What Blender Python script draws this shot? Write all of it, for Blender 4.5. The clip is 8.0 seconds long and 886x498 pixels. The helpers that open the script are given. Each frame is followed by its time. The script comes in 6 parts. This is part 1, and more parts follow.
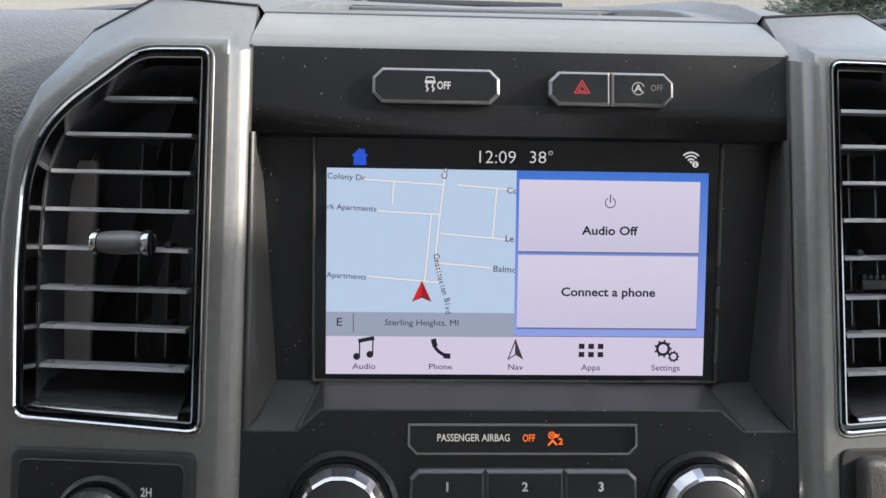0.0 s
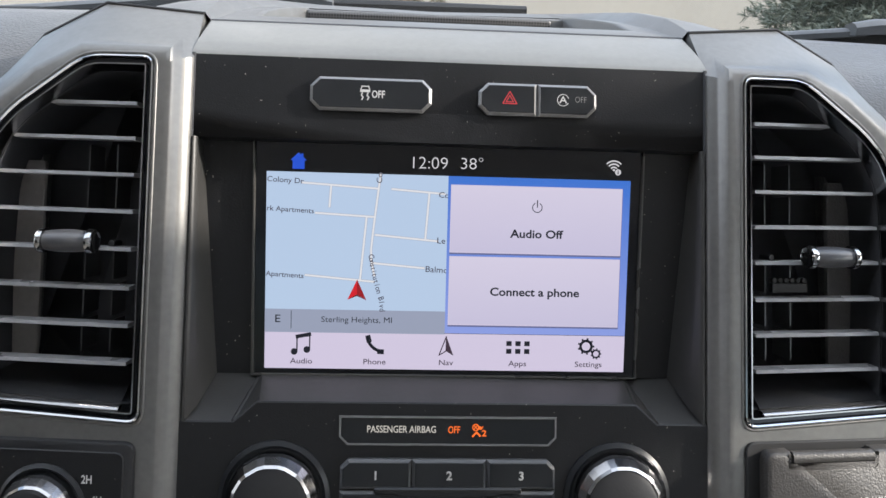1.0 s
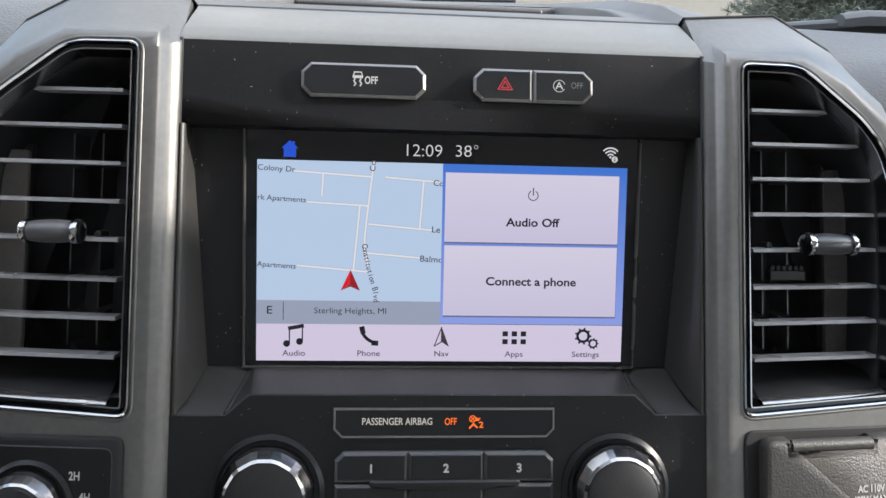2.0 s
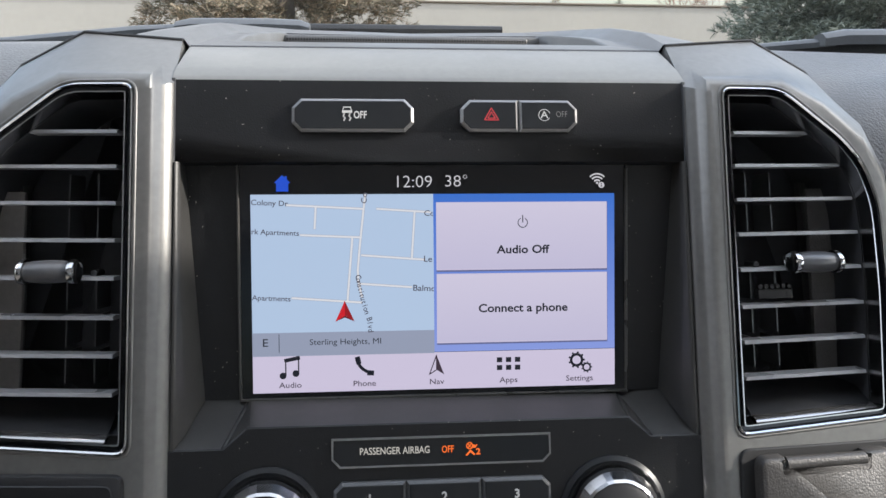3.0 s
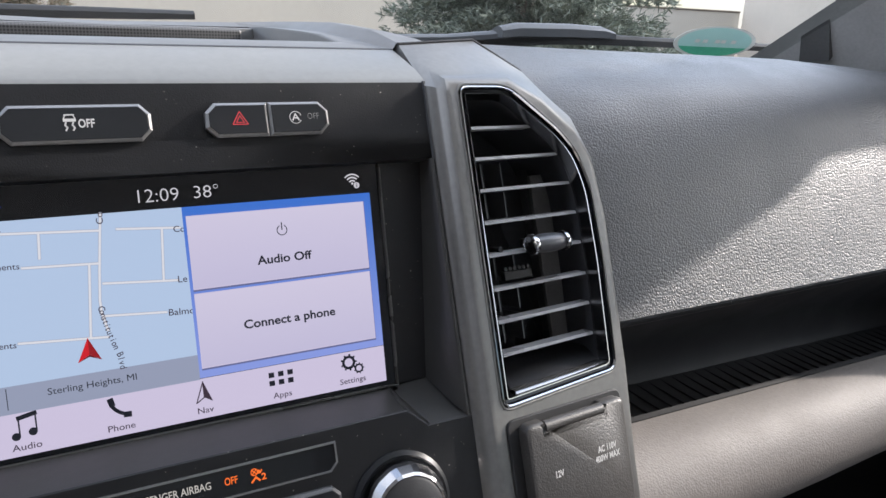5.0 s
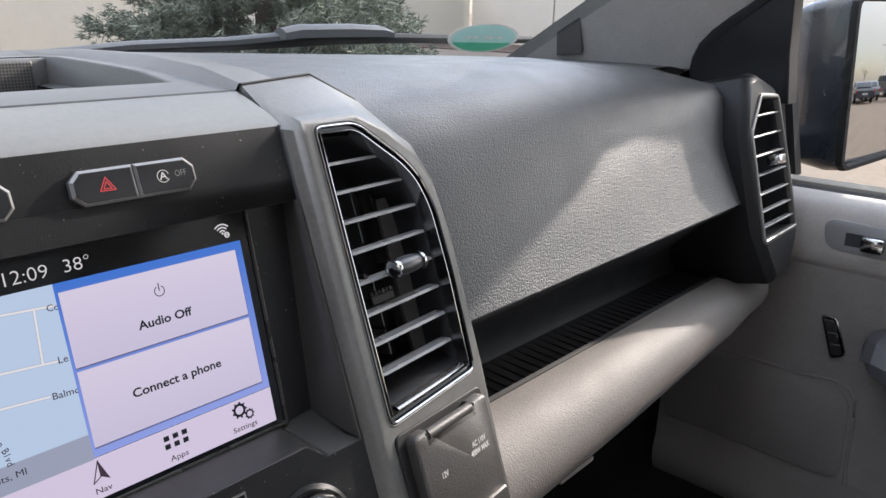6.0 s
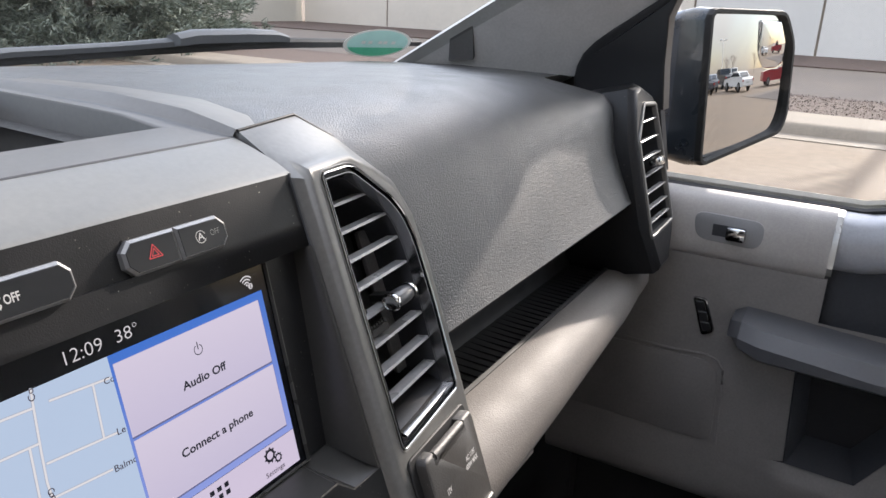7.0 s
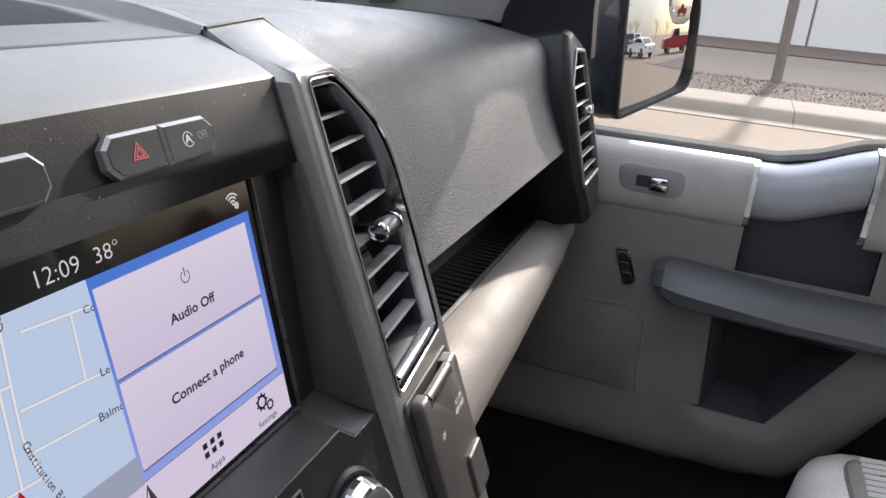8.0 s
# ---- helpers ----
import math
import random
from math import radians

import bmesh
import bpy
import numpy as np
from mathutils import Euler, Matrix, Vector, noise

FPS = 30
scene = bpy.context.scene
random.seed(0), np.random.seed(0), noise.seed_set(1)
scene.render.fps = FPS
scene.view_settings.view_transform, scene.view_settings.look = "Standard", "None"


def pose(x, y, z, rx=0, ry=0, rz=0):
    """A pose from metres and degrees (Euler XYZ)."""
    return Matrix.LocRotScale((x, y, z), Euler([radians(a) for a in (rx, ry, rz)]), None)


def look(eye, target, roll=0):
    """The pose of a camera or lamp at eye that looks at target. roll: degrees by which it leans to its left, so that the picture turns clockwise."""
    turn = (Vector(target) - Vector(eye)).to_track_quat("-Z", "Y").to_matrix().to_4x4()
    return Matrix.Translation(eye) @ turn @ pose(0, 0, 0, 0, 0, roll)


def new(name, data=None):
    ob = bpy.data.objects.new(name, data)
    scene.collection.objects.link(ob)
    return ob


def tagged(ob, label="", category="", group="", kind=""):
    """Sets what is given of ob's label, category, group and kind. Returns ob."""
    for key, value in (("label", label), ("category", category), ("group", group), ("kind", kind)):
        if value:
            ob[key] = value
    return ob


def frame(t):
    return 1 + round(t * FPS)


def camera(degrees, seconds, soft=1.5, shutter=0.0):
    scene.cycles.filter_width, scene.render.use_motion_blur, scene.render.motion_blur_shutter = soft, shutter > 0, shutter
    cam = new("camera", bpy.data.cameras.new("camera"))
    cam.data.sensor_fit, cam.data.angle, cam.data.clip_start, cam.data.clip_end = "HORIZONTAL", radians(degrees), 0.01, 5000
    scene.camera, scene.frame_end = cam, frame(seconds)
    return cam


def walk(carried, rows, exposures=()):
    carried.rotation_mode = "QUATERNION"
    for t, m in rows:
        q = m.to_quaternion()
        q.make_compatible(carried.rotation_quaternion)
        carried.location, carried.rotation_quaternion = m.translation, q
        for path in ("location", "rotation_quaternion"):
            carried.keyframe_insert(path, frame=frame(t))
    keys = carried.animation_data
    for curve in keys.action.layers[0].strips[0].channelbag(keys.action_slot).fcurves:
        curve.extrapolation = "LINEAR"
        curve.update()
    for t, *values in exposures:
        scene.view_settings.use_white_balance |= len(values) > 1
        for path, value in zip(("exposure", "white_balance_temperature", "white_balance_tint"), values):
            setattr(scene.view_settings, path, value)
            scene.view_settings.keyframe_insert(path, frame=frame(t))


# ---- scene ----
cam = camera(61.43, 8.0)
H = 1.36                                 # height of the display's middle over the ground
SF = pose(0, 0, H, -14)                  # the dash leans back by 14 degrees: x right, y into the dash, z up along the display
WF = pose(0, 0, H)                       # upright frame through the same point
STOPS = 1.65
PATH = [
    (0, (-0.0469, -0.3382, 0.0237), (0.0275, 1.6580, -0.0750), 0.75),
    (0.5, (-0.0342, -0.3413, 0.0302), (0.0464, 1.6542, -0.0773), 1.07),
    (1, (-0.0246, -0.3563, 0.0280), (0.0957, 1.6369, -0.0835), 1.46),
    (1.5, (-0.0246, -0.3570, 0.0276), (0.1211, 1.6342, -0.0888), 1.56),
    (1.7, (-0.0286, -0.3523, 0.0236), (0.1224, 1.6383, -0.0979), 1.42),
    (2.8, (-0.0259, -0.3493, 0.0264), (0.1387, 1.6423, -0.0545), 0.07),
    (3, (-0.0265, -0.3554, 0.0261), (0.1400, 1.6369, -0.0268), -0.49),
    (3.5, (-0.0221, -0.3612, 0.0306), (0.1879, 1.6277, 0.0131), -1.56),
    (4, (-0.0258, -0.3646, 0.0307), (0.2436, 1.6172, 0.0313), -2.56),
    (4.5, (-0.0232, -0.3535, 0.0279), (0.4928, 1.5784, -0.0100), -3.12),
    (4.7, (-0.0297, -0.3469, 0.0265), (0.6624, 1.5277, -0.0564), -3.59),
    (5.8, (-0.1158, -0.3294, 0.0828), (1.2374, 1.1222, -0.1658), -9.06),
    (6, (-0.1053, -0.3265, 0.0737), (1.3068, 1.0620, -0.2054), -9.42),
    (6.5, (-0.1308, -0.3081, 0.1080), (1.4249, 0.9017, -0.2326), -9.77),
    (7, (-0.1696, -0.2760, 0.1220), (1.4788, 0.7837, -0.2782), -9.97),
    (7.5, (-0.2031, -0.2708, 0.1249), (1.5105, 0.6515, -0.3367), -9.67),
    (8, (-0.1692, -0.2016, 0.0990), (1.5950, 0.5803, -0.4264), -8.71),
]
walk(cam, [(t, SF @ look(eye, target, roll)) for t, eye, target, roll in PATH], exposures=[(0.0, STOPS + 0.11, 6600, 11), (1.7, STOPS + 0.09, 6600, 11), (3.5, STOPS, 6450, 11), (4.5, STOPS, 6400, 13), (6.0, STOPS + 0.06, 6680, 14), (8.0, STOPS + 0.06, 6800, 15)])

# ---- world, sun ----
SUN_AZ, SUN_EL = 96.0, 24.0             # degrees clockwise from straight ahead; height
world = bpy.data.worlds.new("sky")
scene.world = world
world.use_nodes = True
wn = world.node_tree.nodes
sky = wn.new("ShaderNodeTexSky")
sky.sky_type, sky.sun_disc = "NISHITA", False
sky.sun_elevation, sky.sun_rotation = radians(SUN_EL), radians(SUN_AZ)
sky.dust_density, sky.air_density = 0.8, 1.0
wn["Background"].inputs["Strength"].default_value = 0.15
# thin bright cloud over the whole sky
wc, cloud, cr, cm = wn.new("ShaderNodeTexCoord"), wn.new("ShaderNodeTexNoise"), wn.new("ShaderNodeMapRange"), wn.new("ShaderNodeMix")
cloud.inputs["Scale"].default_value, cloud.inputs["Detail"].default_value, cloud.inputs["Distortion"].default_value = 2.6, 6, 0.6
cr.inputs["From Min"].default_value, cr.inputs["From Max"].default_value = 0.38, 0.62
cr.inputs["To Min"].default_value, cr.inputs["To Max"].default_value = 0.10, 0.92
cm.data_type = "RGBA"
cm.inputs["B"].default_value = (4.72, 4.75, 4.88, 1)
# cloud is brighter overhead than near the horizon
wz, wr, wm = wn.new("ShaderNodeSeparateXYZ"), wn.new("ShaderNodeMapRange"), wn.new("ShaderNodeVectorMath")
wr.inputs["From Max"].default_value, wr.inputs["To Min"].default_value, wr.inputs["To Max"].default_value = 1.0, 0.42, 2.7
wm.operation = "SCALE"
sa, se = radians(SUN_AZ), radians(SUN_EL)
sun_dir = Vector((math.sin(sa) * math.cos(se), math.cos(sa) * math.cos(se), math.sin(se)))
wd_, wp_, wq_ = wn.new("ShaderNodeVectorMath"), wn.new("ShaderNodeMath"), wn.new("ShaderNodeMath")
wd_.operation, wp_.operation, wq_.operation = "DOT_PRODUCT", "POWER", "MULTIPLY_ADD"
wd_.inputs[1].default_value = sun_dir
wx_ = wn.new("ShaderNodeMath")
wx_.operation, wx_.inputs[1].default_value = "MAXIMUM", 0.0
wp_.inputs[1].default_value, wq_.inputs[1].default_value = 6.0, 1.7
for a, b in ((wc.outputs["Generated"], cloud.inputs["Vector"]), (cloud.outputs["Fac"], cr.inputs["Value"]), (cr.outputs["Result"], cm.inputs["Factor"]), (sky.outputs[0], cm.inputs["A"]), (wc.outputs["Generated"], wz.inputs[0]), (wz.outputs["Z"], wr.inputs["Value"]), (wc.outputs["Generated"], wd_.inputs[0]), (wd_.outputs["Value"], wx_.inputs[0]), (wx_.outputs[0], wp_.inputs[0]), (wp_.outputs[0], wq_.inputs[0]), (wr.outputs["Result"], wq_.inputs[2]), (cm.outputs["Result"], wm.inputs[0]), (wq_.outputs[0], wm.inputs["Scale"]), (wm.outputs["Vector"], wn["Background"].inputs["Color"])):
    world.node_tree.links.new(a, b)
sun = new("sun", bpy.data.lights.new("sun", "SUN"))
sun.data.energy, sun.data.angle, sun.data.color = 2.4, radians(1.2), (1.0, 0.94, 0.86)
sun.matrix_world = look(sun_dir * 50, (0, 0, 0))


# ---- materials ----
def mat(name, color, rough=0.5, metal=0.0, var=0.12, var_scale=25.0, grain=0.0, grain_scale=900.0, cells=False, spec=0.5, coat=0.0, speck=0.0, random_tint=0.0):
    """A painted, moulded or woven surface: blotches of two sizes, fine relief, dust specks."""
    m = bpy.data.materials.new(name)
    m.use_nodes = True
    n, l = m.node_tree.nodes, m.node_tree.links
    p = n["Principled BSDF"]
    p.inputs["Roughness"].default_value, p.inputs["Metallic"].default_value = rough, metal
    p.inputs["Specular IOR Level"].default_value, p.inputs["Coat Weight"].default_value = spec, coat
    tc = n.new("ShaderNodeTexCoord")
    big, small = n.new("ShaderNodeTexNoise"), n.new("ShaderNodeTexNoise")
    big.inputs["Scale"].default_value, small.inputs["Scale"].default_value = var_scale, var_scale * 12
    big.inputs["Detail"].default_value, small.inputs["Detail"].default_value = 3, 2
    for t in (big, small):
        l.new(tc.outputs["Object"], t.inputs["Vector"])
    mix = n.new("ShaderNodeMath")
    mix.operation = "ADD"
    l.new(big.outputs["Fac"], mix.inputs[0])
    l.new(small.outputs["Fac"], mix.inputs[1])
    rng = n.new("ShaderNodeMapRange")
    rng.inputs["From Min"].default_value, rng.inputs["From Max"].default_value = 0.6, 1.4
    rng.inputs["To Min"].default_value, rng.inputs["To Max"].default_value = 1 - var, 1 + var
    l.new(mix.outputs[0], rng.inputs["Value"])
    hsv = n.new("ShaderNodeHueSaturation")
    hsv.inputs["Color"].default_value = (*color, 1)
    l.new(rng.outputs["Result"], hsv.inputs["Value"])
    out = hsv.outputs["Color"]
    if random_tint:
        oi, r2, h2 = n.new("ShaderNodeObjectInfo"), n.new("ShaderNodeMapRange"), n.new("ShaderNodeHueSaturation")
        r2.inputs["To Min"].default_value, r2.inputs["To Max"].default_value = 1 - random_tint, 1 + random_tint
        l.new(oi.outputs["Random"], r2.inputs["Value"])
        l.new(r2.outputs["Result"], h2.inputs["Value"])
        l.new(out, h2.inputs["Color"])
        out = h2.outputs["Color"]
    if speck:
        dust, ramp, dm = n.new("ShaderNodeTexNoise"), n.new("ShaderNodeMapRange"), n.new("ShaderNodeMix")
        dust.inputs["Scale"].default_value, dust.inputs["Detail"].default_value = 700, 1
        ramp.inputs["From Min"].default_value, ramp.inputs["From Max"].default_value = 0.772, 0.80
        ramp.inputs["To Max"].default_value = speck
        dm.data_type = "RGBA"
        dm.inputs["B"].default_value = (0.5, 0.47, 0.42, 1)
        l.new(tc.outputs["Object"], dust.inputs["Vector"])
        l.new(dust.outputs["Fac"], ramp.inputs["Value"])
        l.new(ramp.outputs["Result"], dm.inputs["Factor"])
        l.new(out, dm.inputs["A"])
        out = dm.outputs["Result"]
    l.new(out, p.inputs["Base Color"])
    rr = n.new("ShaderNodeMapRange")
    rr.inputs["From Min"].default_value, rr.inputs["From Max"].default_value = 0.3, 0.7
    rr.inputs["To Min"].default_value, rr.inputs["To Max"].default_value = max(rough - 0.06, 0.0), min(rough + min(0.06, rough), 1)
    l.new(big.outputs["Fac"], rr.inputs["Value"])
    l.new(rr.outputs["Result"], p.inputs["Roughness"])
    if grain:
        g, b = n.new("ShaderNodeTexVoronoi" if cells else "ShaderNodeTexNoise"), n.new("ShaderNodeBump")
        g.inputs["Scale"].default_value = grain_scale
        if cells:
            g.feature = "F1"
            wob, add = n.new("ShaderNodeTexNoise"), n.new("ShaderNodeMixRGB")
            wob.inputs["Scale"].default_value = grain_scale * 0.35
            add.blend_type, add.inputs["Fac"].default_value = "LINEAR_LIGHT", 0.6 / grain_scale
            l.new(tc.outputs["Object"], wob.inputs["Vector"])
            l.new(tc.outputs["Object"], add.inputs["Color1"])
            l.new(wob.outputs["Color"], add.inputs["Color2"])
            l.new(add.outputs["Color"], g.inputs["Vector"])
        else:
            l.new(tc.outputs["Object"], g.inputs["Vector"])
        b.inputs["Strength"].default_value, b.inputs["Distance"].default_value, b.invert = grain, 0.4 / grain_scale, cells
        l.new(g.outputs[0], b.inputs["Height"])
        l.new(b.outputs["Normal"], p.inputs["Normal"])
    return m


def glow(name, color, strength, top=None):
    """A lit surface; with top, it passes from the colour at its foot to that at its top."""
    m = bpy.data.materials.new(name)
    m.use_nodes = True
    n, l = m.node_tree.nodes, m.node_tree.links
    b = n["Principled BSDF"]
    b.inputs["Base Color"].default_value = (0.01, 0.01, 0.012, 1)
    b.inputs["Roughness"].default_value, b.inputs["Specular IOR Level"].default_value = 0.18, 0.2
    b.inputs["Emission Color"].default_value = (*color, 1)
    b.inputs["Emission Strength"].default_value = strength
    if top:
        tc, sep, ramp = n.new("ShaderNodeTexCoord"), n.new("ShaderNodeSeparateXYZ"), n.new("ShaderNodeValToRGB")
        ramp.color_ramp.elements[0].color, ramp.color_ramp.elements[1].color = (*color, 1), (*top, 1)
        l.new(tc.outputs["Generated"], sep.inputs[0])
        l.new(sep.outputs["Z"], ramp.inputs["Fac"])
        l.new(ramp.outputs["Color"], b.inputs["Emission Color"])
    return m



def pane_mat(name, gloss, tint=(1, 1, 1)):
    m = bpy.data.materials.new(name)
    m.use_nodes = True
    n, l = m.node_tree.nodes, m.node_tree.links
    n.remove(n["Principled BSDF"])
    tr, gl, mx = n.new("ShaderNodeBsdfTransparent"), n.new("ShaderNodeBsdfGlossy"), n.new("ShaderNodeMixShader")
    tr.inputs["Color"].default_value, gl.inputs["Roughness"].default_value, mx.inputs["Fac"].default_value = (*tint, 1), 0.01, gloss
    l.new(tr.outputs[0], mx.inputs[1])
    l.new(gl.outputs[0], mx.inputs[2])
    l.new(mx.outputs[0], n["Material Output"].inputs["Surface"])
    return m


def perforated(name, color, hole, pitch, size=0.34, rough=0.45):
    m = mat(name, color, rough)
    n, l = m.node_tree.nodes, m.node_tree.links
    p, tc = n["Principled BSDF"], n.new("ShaderNodeTexCoord")
    v, r, x = n.new("ShaderNodeTexVoronoi"), n.new("ShaderNodeMapRange"), n.new("ShaderNodeMix")
    v.inputs["Scale"].default_value, v.inputs["Randomness"].default_value = 1 / pitch, 0.0
    r.inputs["From Min"].default_value, r.inputs["From Max"].default_value = size - 0.06, size + 0.06
    x.data_type = "RGBA"
    x.inputs["A"].default_value = (*hole, 1)
    old = p.inputs["Base Color"].links[0].from_socket
    l.new(tc.outputs["Object"], v.inputs["Vector"])
    l.new(v.outputs["Distance"], r.inputs["Value"])
    l.new(r.outputs["Result"], x.inputs["Factor"])
    l.new(old, x.inputs["B"])
    l.new(x.outputs["Result"], p.inputs["Base Color"])
    return m


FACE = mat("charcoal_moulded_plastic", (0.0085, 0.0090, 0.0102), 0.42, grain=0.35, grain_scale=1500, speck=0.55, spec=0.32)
TOP = mat("grey_dash_plastic", (0.080, 0.080, 0.079), 0.45, grain=0.15, grain_scale=1600, speck=0.1)
SATIN = mat("satin_graphite_paint", (0.150, 0.149, 0.143), 0.40, metal=0.6, grain=0.04, grain_scale=1800)
PIANO = mat("gloss_black_plastic", (0.006, 0.007, 0.009), 0.1, spec=0.3)
DARK = mat("black_plastic", (0.014, 0.0145, 0.016), 0.42, grain=0.15)
DUCT = mat("matt_black_duct", (0.040, 0.042, 0.047), 0.6, spec=0.25)
BAR = mat("dark_silver_bar", (0.30, 0.30, 0.30), 0.22, metal=0.9)
SLAT = mat("slat_plastic", (0.26, 0.263, 0.27), 0.30)
VANE = mat("vane_plastic", (0.06, 0.062, 0.065), 0.4)
CHROME = mat("chrome", (0.42, 0.425, 0.43), 0.12, metal=1.0, var=0.05)
DCHROME = mat("dark_chrome", (0.34, 0.34, 0.35), 0.14, metal=1.0, var=0.05)
MESH_CLOTH = perforated("perforated_speaker_sheet", (0.06, 0.058, 0.056), (0.006, 0.006, 0.006), 0.0021, 0.36)
# door taupe darkened over the speaker area to stand in for footwell shade
DOOR_SHADED = mat("door_taupe_shaded_at_speaker", (0.172, 0.161, 0.155), 0.7, grain=0.4, grain_scale=900)
KEY = mat("button_plastic", (0.010, 0.0115, 0.0135), 0.35, spec=0.35)
EDGE = mat("satin_button_edge", (0.22, 0.22, 0.22), 0.35, metal=0.6)
LEATHER = mat("grained_dash_skin", (0.054, 0.0548, 0.0555), 0.41, grain=0.62, grain_scale=720, cells=True, spec=0.65)
TAUPE = mat("taupe_grained_vinyl", (0.16, 0.147, 0.136), 0.6, grain=0.4, grain_scale=650, cells=True, spec=0.25)
STRIP = mat("satin_chrome_strip", (0.6, 0.6, 0.585), 0.28, metal=0.5)
# one door taupe in two copies: the lower one darkened for shade
TAUPE_LOW = mat("shade_darkened_door_taupe", (0.190, 0.178, 0.171), 0.6, grain=0.2, grain_scale=800)
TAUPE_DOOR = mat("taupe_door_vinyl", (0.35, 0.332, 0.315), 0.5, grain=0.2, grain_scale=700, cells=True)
RUBBER = mat("black_rubber", (0.013, 0.0135, 0.0145), 0.6, spec=0.3)
CARPET = mat("black_carpet", (0.018, 0.0185, 0.021), 0.95, grain=0.8, grain_scale=500)
FABRIC = mat("light_grey_seat_cloth", (0.74, 0.725, 0.71), 0.9, grain=0.8, grain_scale=350, cells=True)
HEADLINER = mat("grey_headliner_cloth", (0.40, 0.39, 0.375), 0.9)
PILLAR = mat("grey_pillar_plastic", (0.46, 0.453, 0.447), 0.5, grain=0.2)
PILLAR_MESH = mat("grey_tweeter_mesh", (0.11, 0.108, 0.107), 0.5, grain=0.7, grain_scale=900, cells=True)
SEAL = mat("pale_window_seal", (0.62, 0.58, 0.52), 0.5, grain=0.2)
BODY = mat("dark_blue_grey_car_paint", (0.02, 0.026, 0.034), 0.3, coat=0.6)
GREY_INK = mat("worn_grey_print", (0.22, 0.22, 0.215), 0.6, var=0.2, var_scale=900)
WHITE_INK = mat("white_print", (0.5, 0.5, 0.49), 0.6, var=0.04)
RED_INK = mat("red_print", (0.50, 0.035, 0.045), 0.5, var=0.04)
MIRROR = mat("mirror_glass", (0.60, 0.60, 0.60), 0.0, metal=1.0, var=0.01)
CAR_GLASS = mat("dark_car_glass", (0.02, 0.025, 0.03), 0.08)
PANE = pane_mat("clear_glass", 0.04, (0.70, 0.715, 0.70))
REAR_GLASS = pane_mat("tinted_rear_glass", 0.04, (0.58, 0.585, 0.57))
KNIT = mat("perforated_seat_knit", (0.34, 0.33, 0.31), 0.9, grain=0.4, grain_scale=300, cells=True)
ARM = mat("dark_soft_armrest", (0.100, 0.104, 0.113), 0.42, grain=0.15, grain_scale=900, var=0.05)
# the FACE plastic again, its colour lightened for skylight on the upward fold
CAP = mat("sky_lightened_dash_cap", (0.112, 0.112, 0.104), 0.36, grain=0.12, grain_scale=1600, spec=0.6)
# panel plastic made lighter on wedges and sill, standing in for light they catch
WEDGE = mat("lightened_moulded_edge", (0.032, 0.0315, 0.030), 0.36, spec=0.45, grain=0.2, grain_scale=1500)
COVER = mat("grained_brown_black_plastic", (0.030, 0.028, 0.026), 0.45, grain=0.3, grain_scale=1000, cells=True, speck=0.2)
BEZEL = mat("dark_grey_bezel", (0.06, 0.058, 0.054), 0.3)
# near-black blue-grey inside the door pocket and the handle recess
POCKET = mat("dark_recess_blue_grey", (0.038, 0.041, 0.048), 0.9, grain=0.5, grain_scale=500)
LOCK = mat("light_grey_lever_plate", (0.21, 0.21, 0.215), 0.45, var=0.05)
TAB = mat("dark_grey_tab", (0.055, 0.057, 0.062), 0.32)
PLATE = mat("satin_grey_plate", (0.36, 0.373, 0.40), 0.36, metal=0.25)


# ---- mesh helpers ----
OFF = {}


def thing(name, base, label, category, group="", kind="", m=SF):
    e = new(name)
    e.empty_display_size = 0.02
    e.matrix_world = m @ Matrix.Translation(base)
    OFF[e.name] = Vector(base)
    return tagged(e, label, category, group, kind)


def part(name, bm, material, parent, label="", sharp=32, kind=""):
    me = bpy.data.meshes.new(name)
    bmesh.ops.recalc_face_normals(bm, faces=bm.faces)
    off = OFF[parent.name]
    for v in bm.verts:
        v.co -= off
    bm.to_mesh(me)
    bm.free()
    me.materials.append(material)
    me.shade_smooth()
    me.set_sharp_from_angle(angle=radians(sharp))
    ob = new(name, me)
    ob.parent = parent
    OFF[ob.name] = off
    return tagged(ob, label, kind=kind)


def solo(name, bm, material, base, label, category, group="", kind="", m=SF, sharp=32):
    """A thing of one mesh."""
    me = bpy.data.meshes.new(name)
    bmesh.ops.recalc_face_normals(bm, faces=bm.faces)
    for v in bm.verts:
        v.co -= Vector(base)
    bm.to_mesh(me)
    bm.free()
    me.materials.append(material)
    me.shade_smooth()
    me.set_sharp_from_angle(angle=radians(sharp))
    ob = new(name, me)
    ob.matrix_world = m @ Matrix.Translation(base)
    OFF[ob.name] = Vector(base)
    return tagged(ob, label, category, group, kind)


def box(x0, x1, y0, y1, z0, z1, bevel=0.0, seg=2, bm=None):
    one = bmesh.new()
    bmesh.ops.create_cube(one, size=1, matrix=Matrix.LocRotScale(((x0 + x1) / 2, (y0 + y1) / 2, (z0 + z1) / 2), None, (abs(x1 - x0), abs(y1 - y0), abs(z1 - z0))))
    if bevel:
        bmesh.ops.bevel(one, geom=one.edges[:], offset=bevel, segments=seg, affect="EDGES", profile=0.5)
    return join(bm, one)


def join(bm, one):
    if bm is None:
        return one
    tmp = bpy.data.meshes.new("tmp")
    one.to_mesh(tmp)
    one.free()
    bm.from_mesh(tmp)
    bpy.data.meshes.remove(tmp)
    return bm


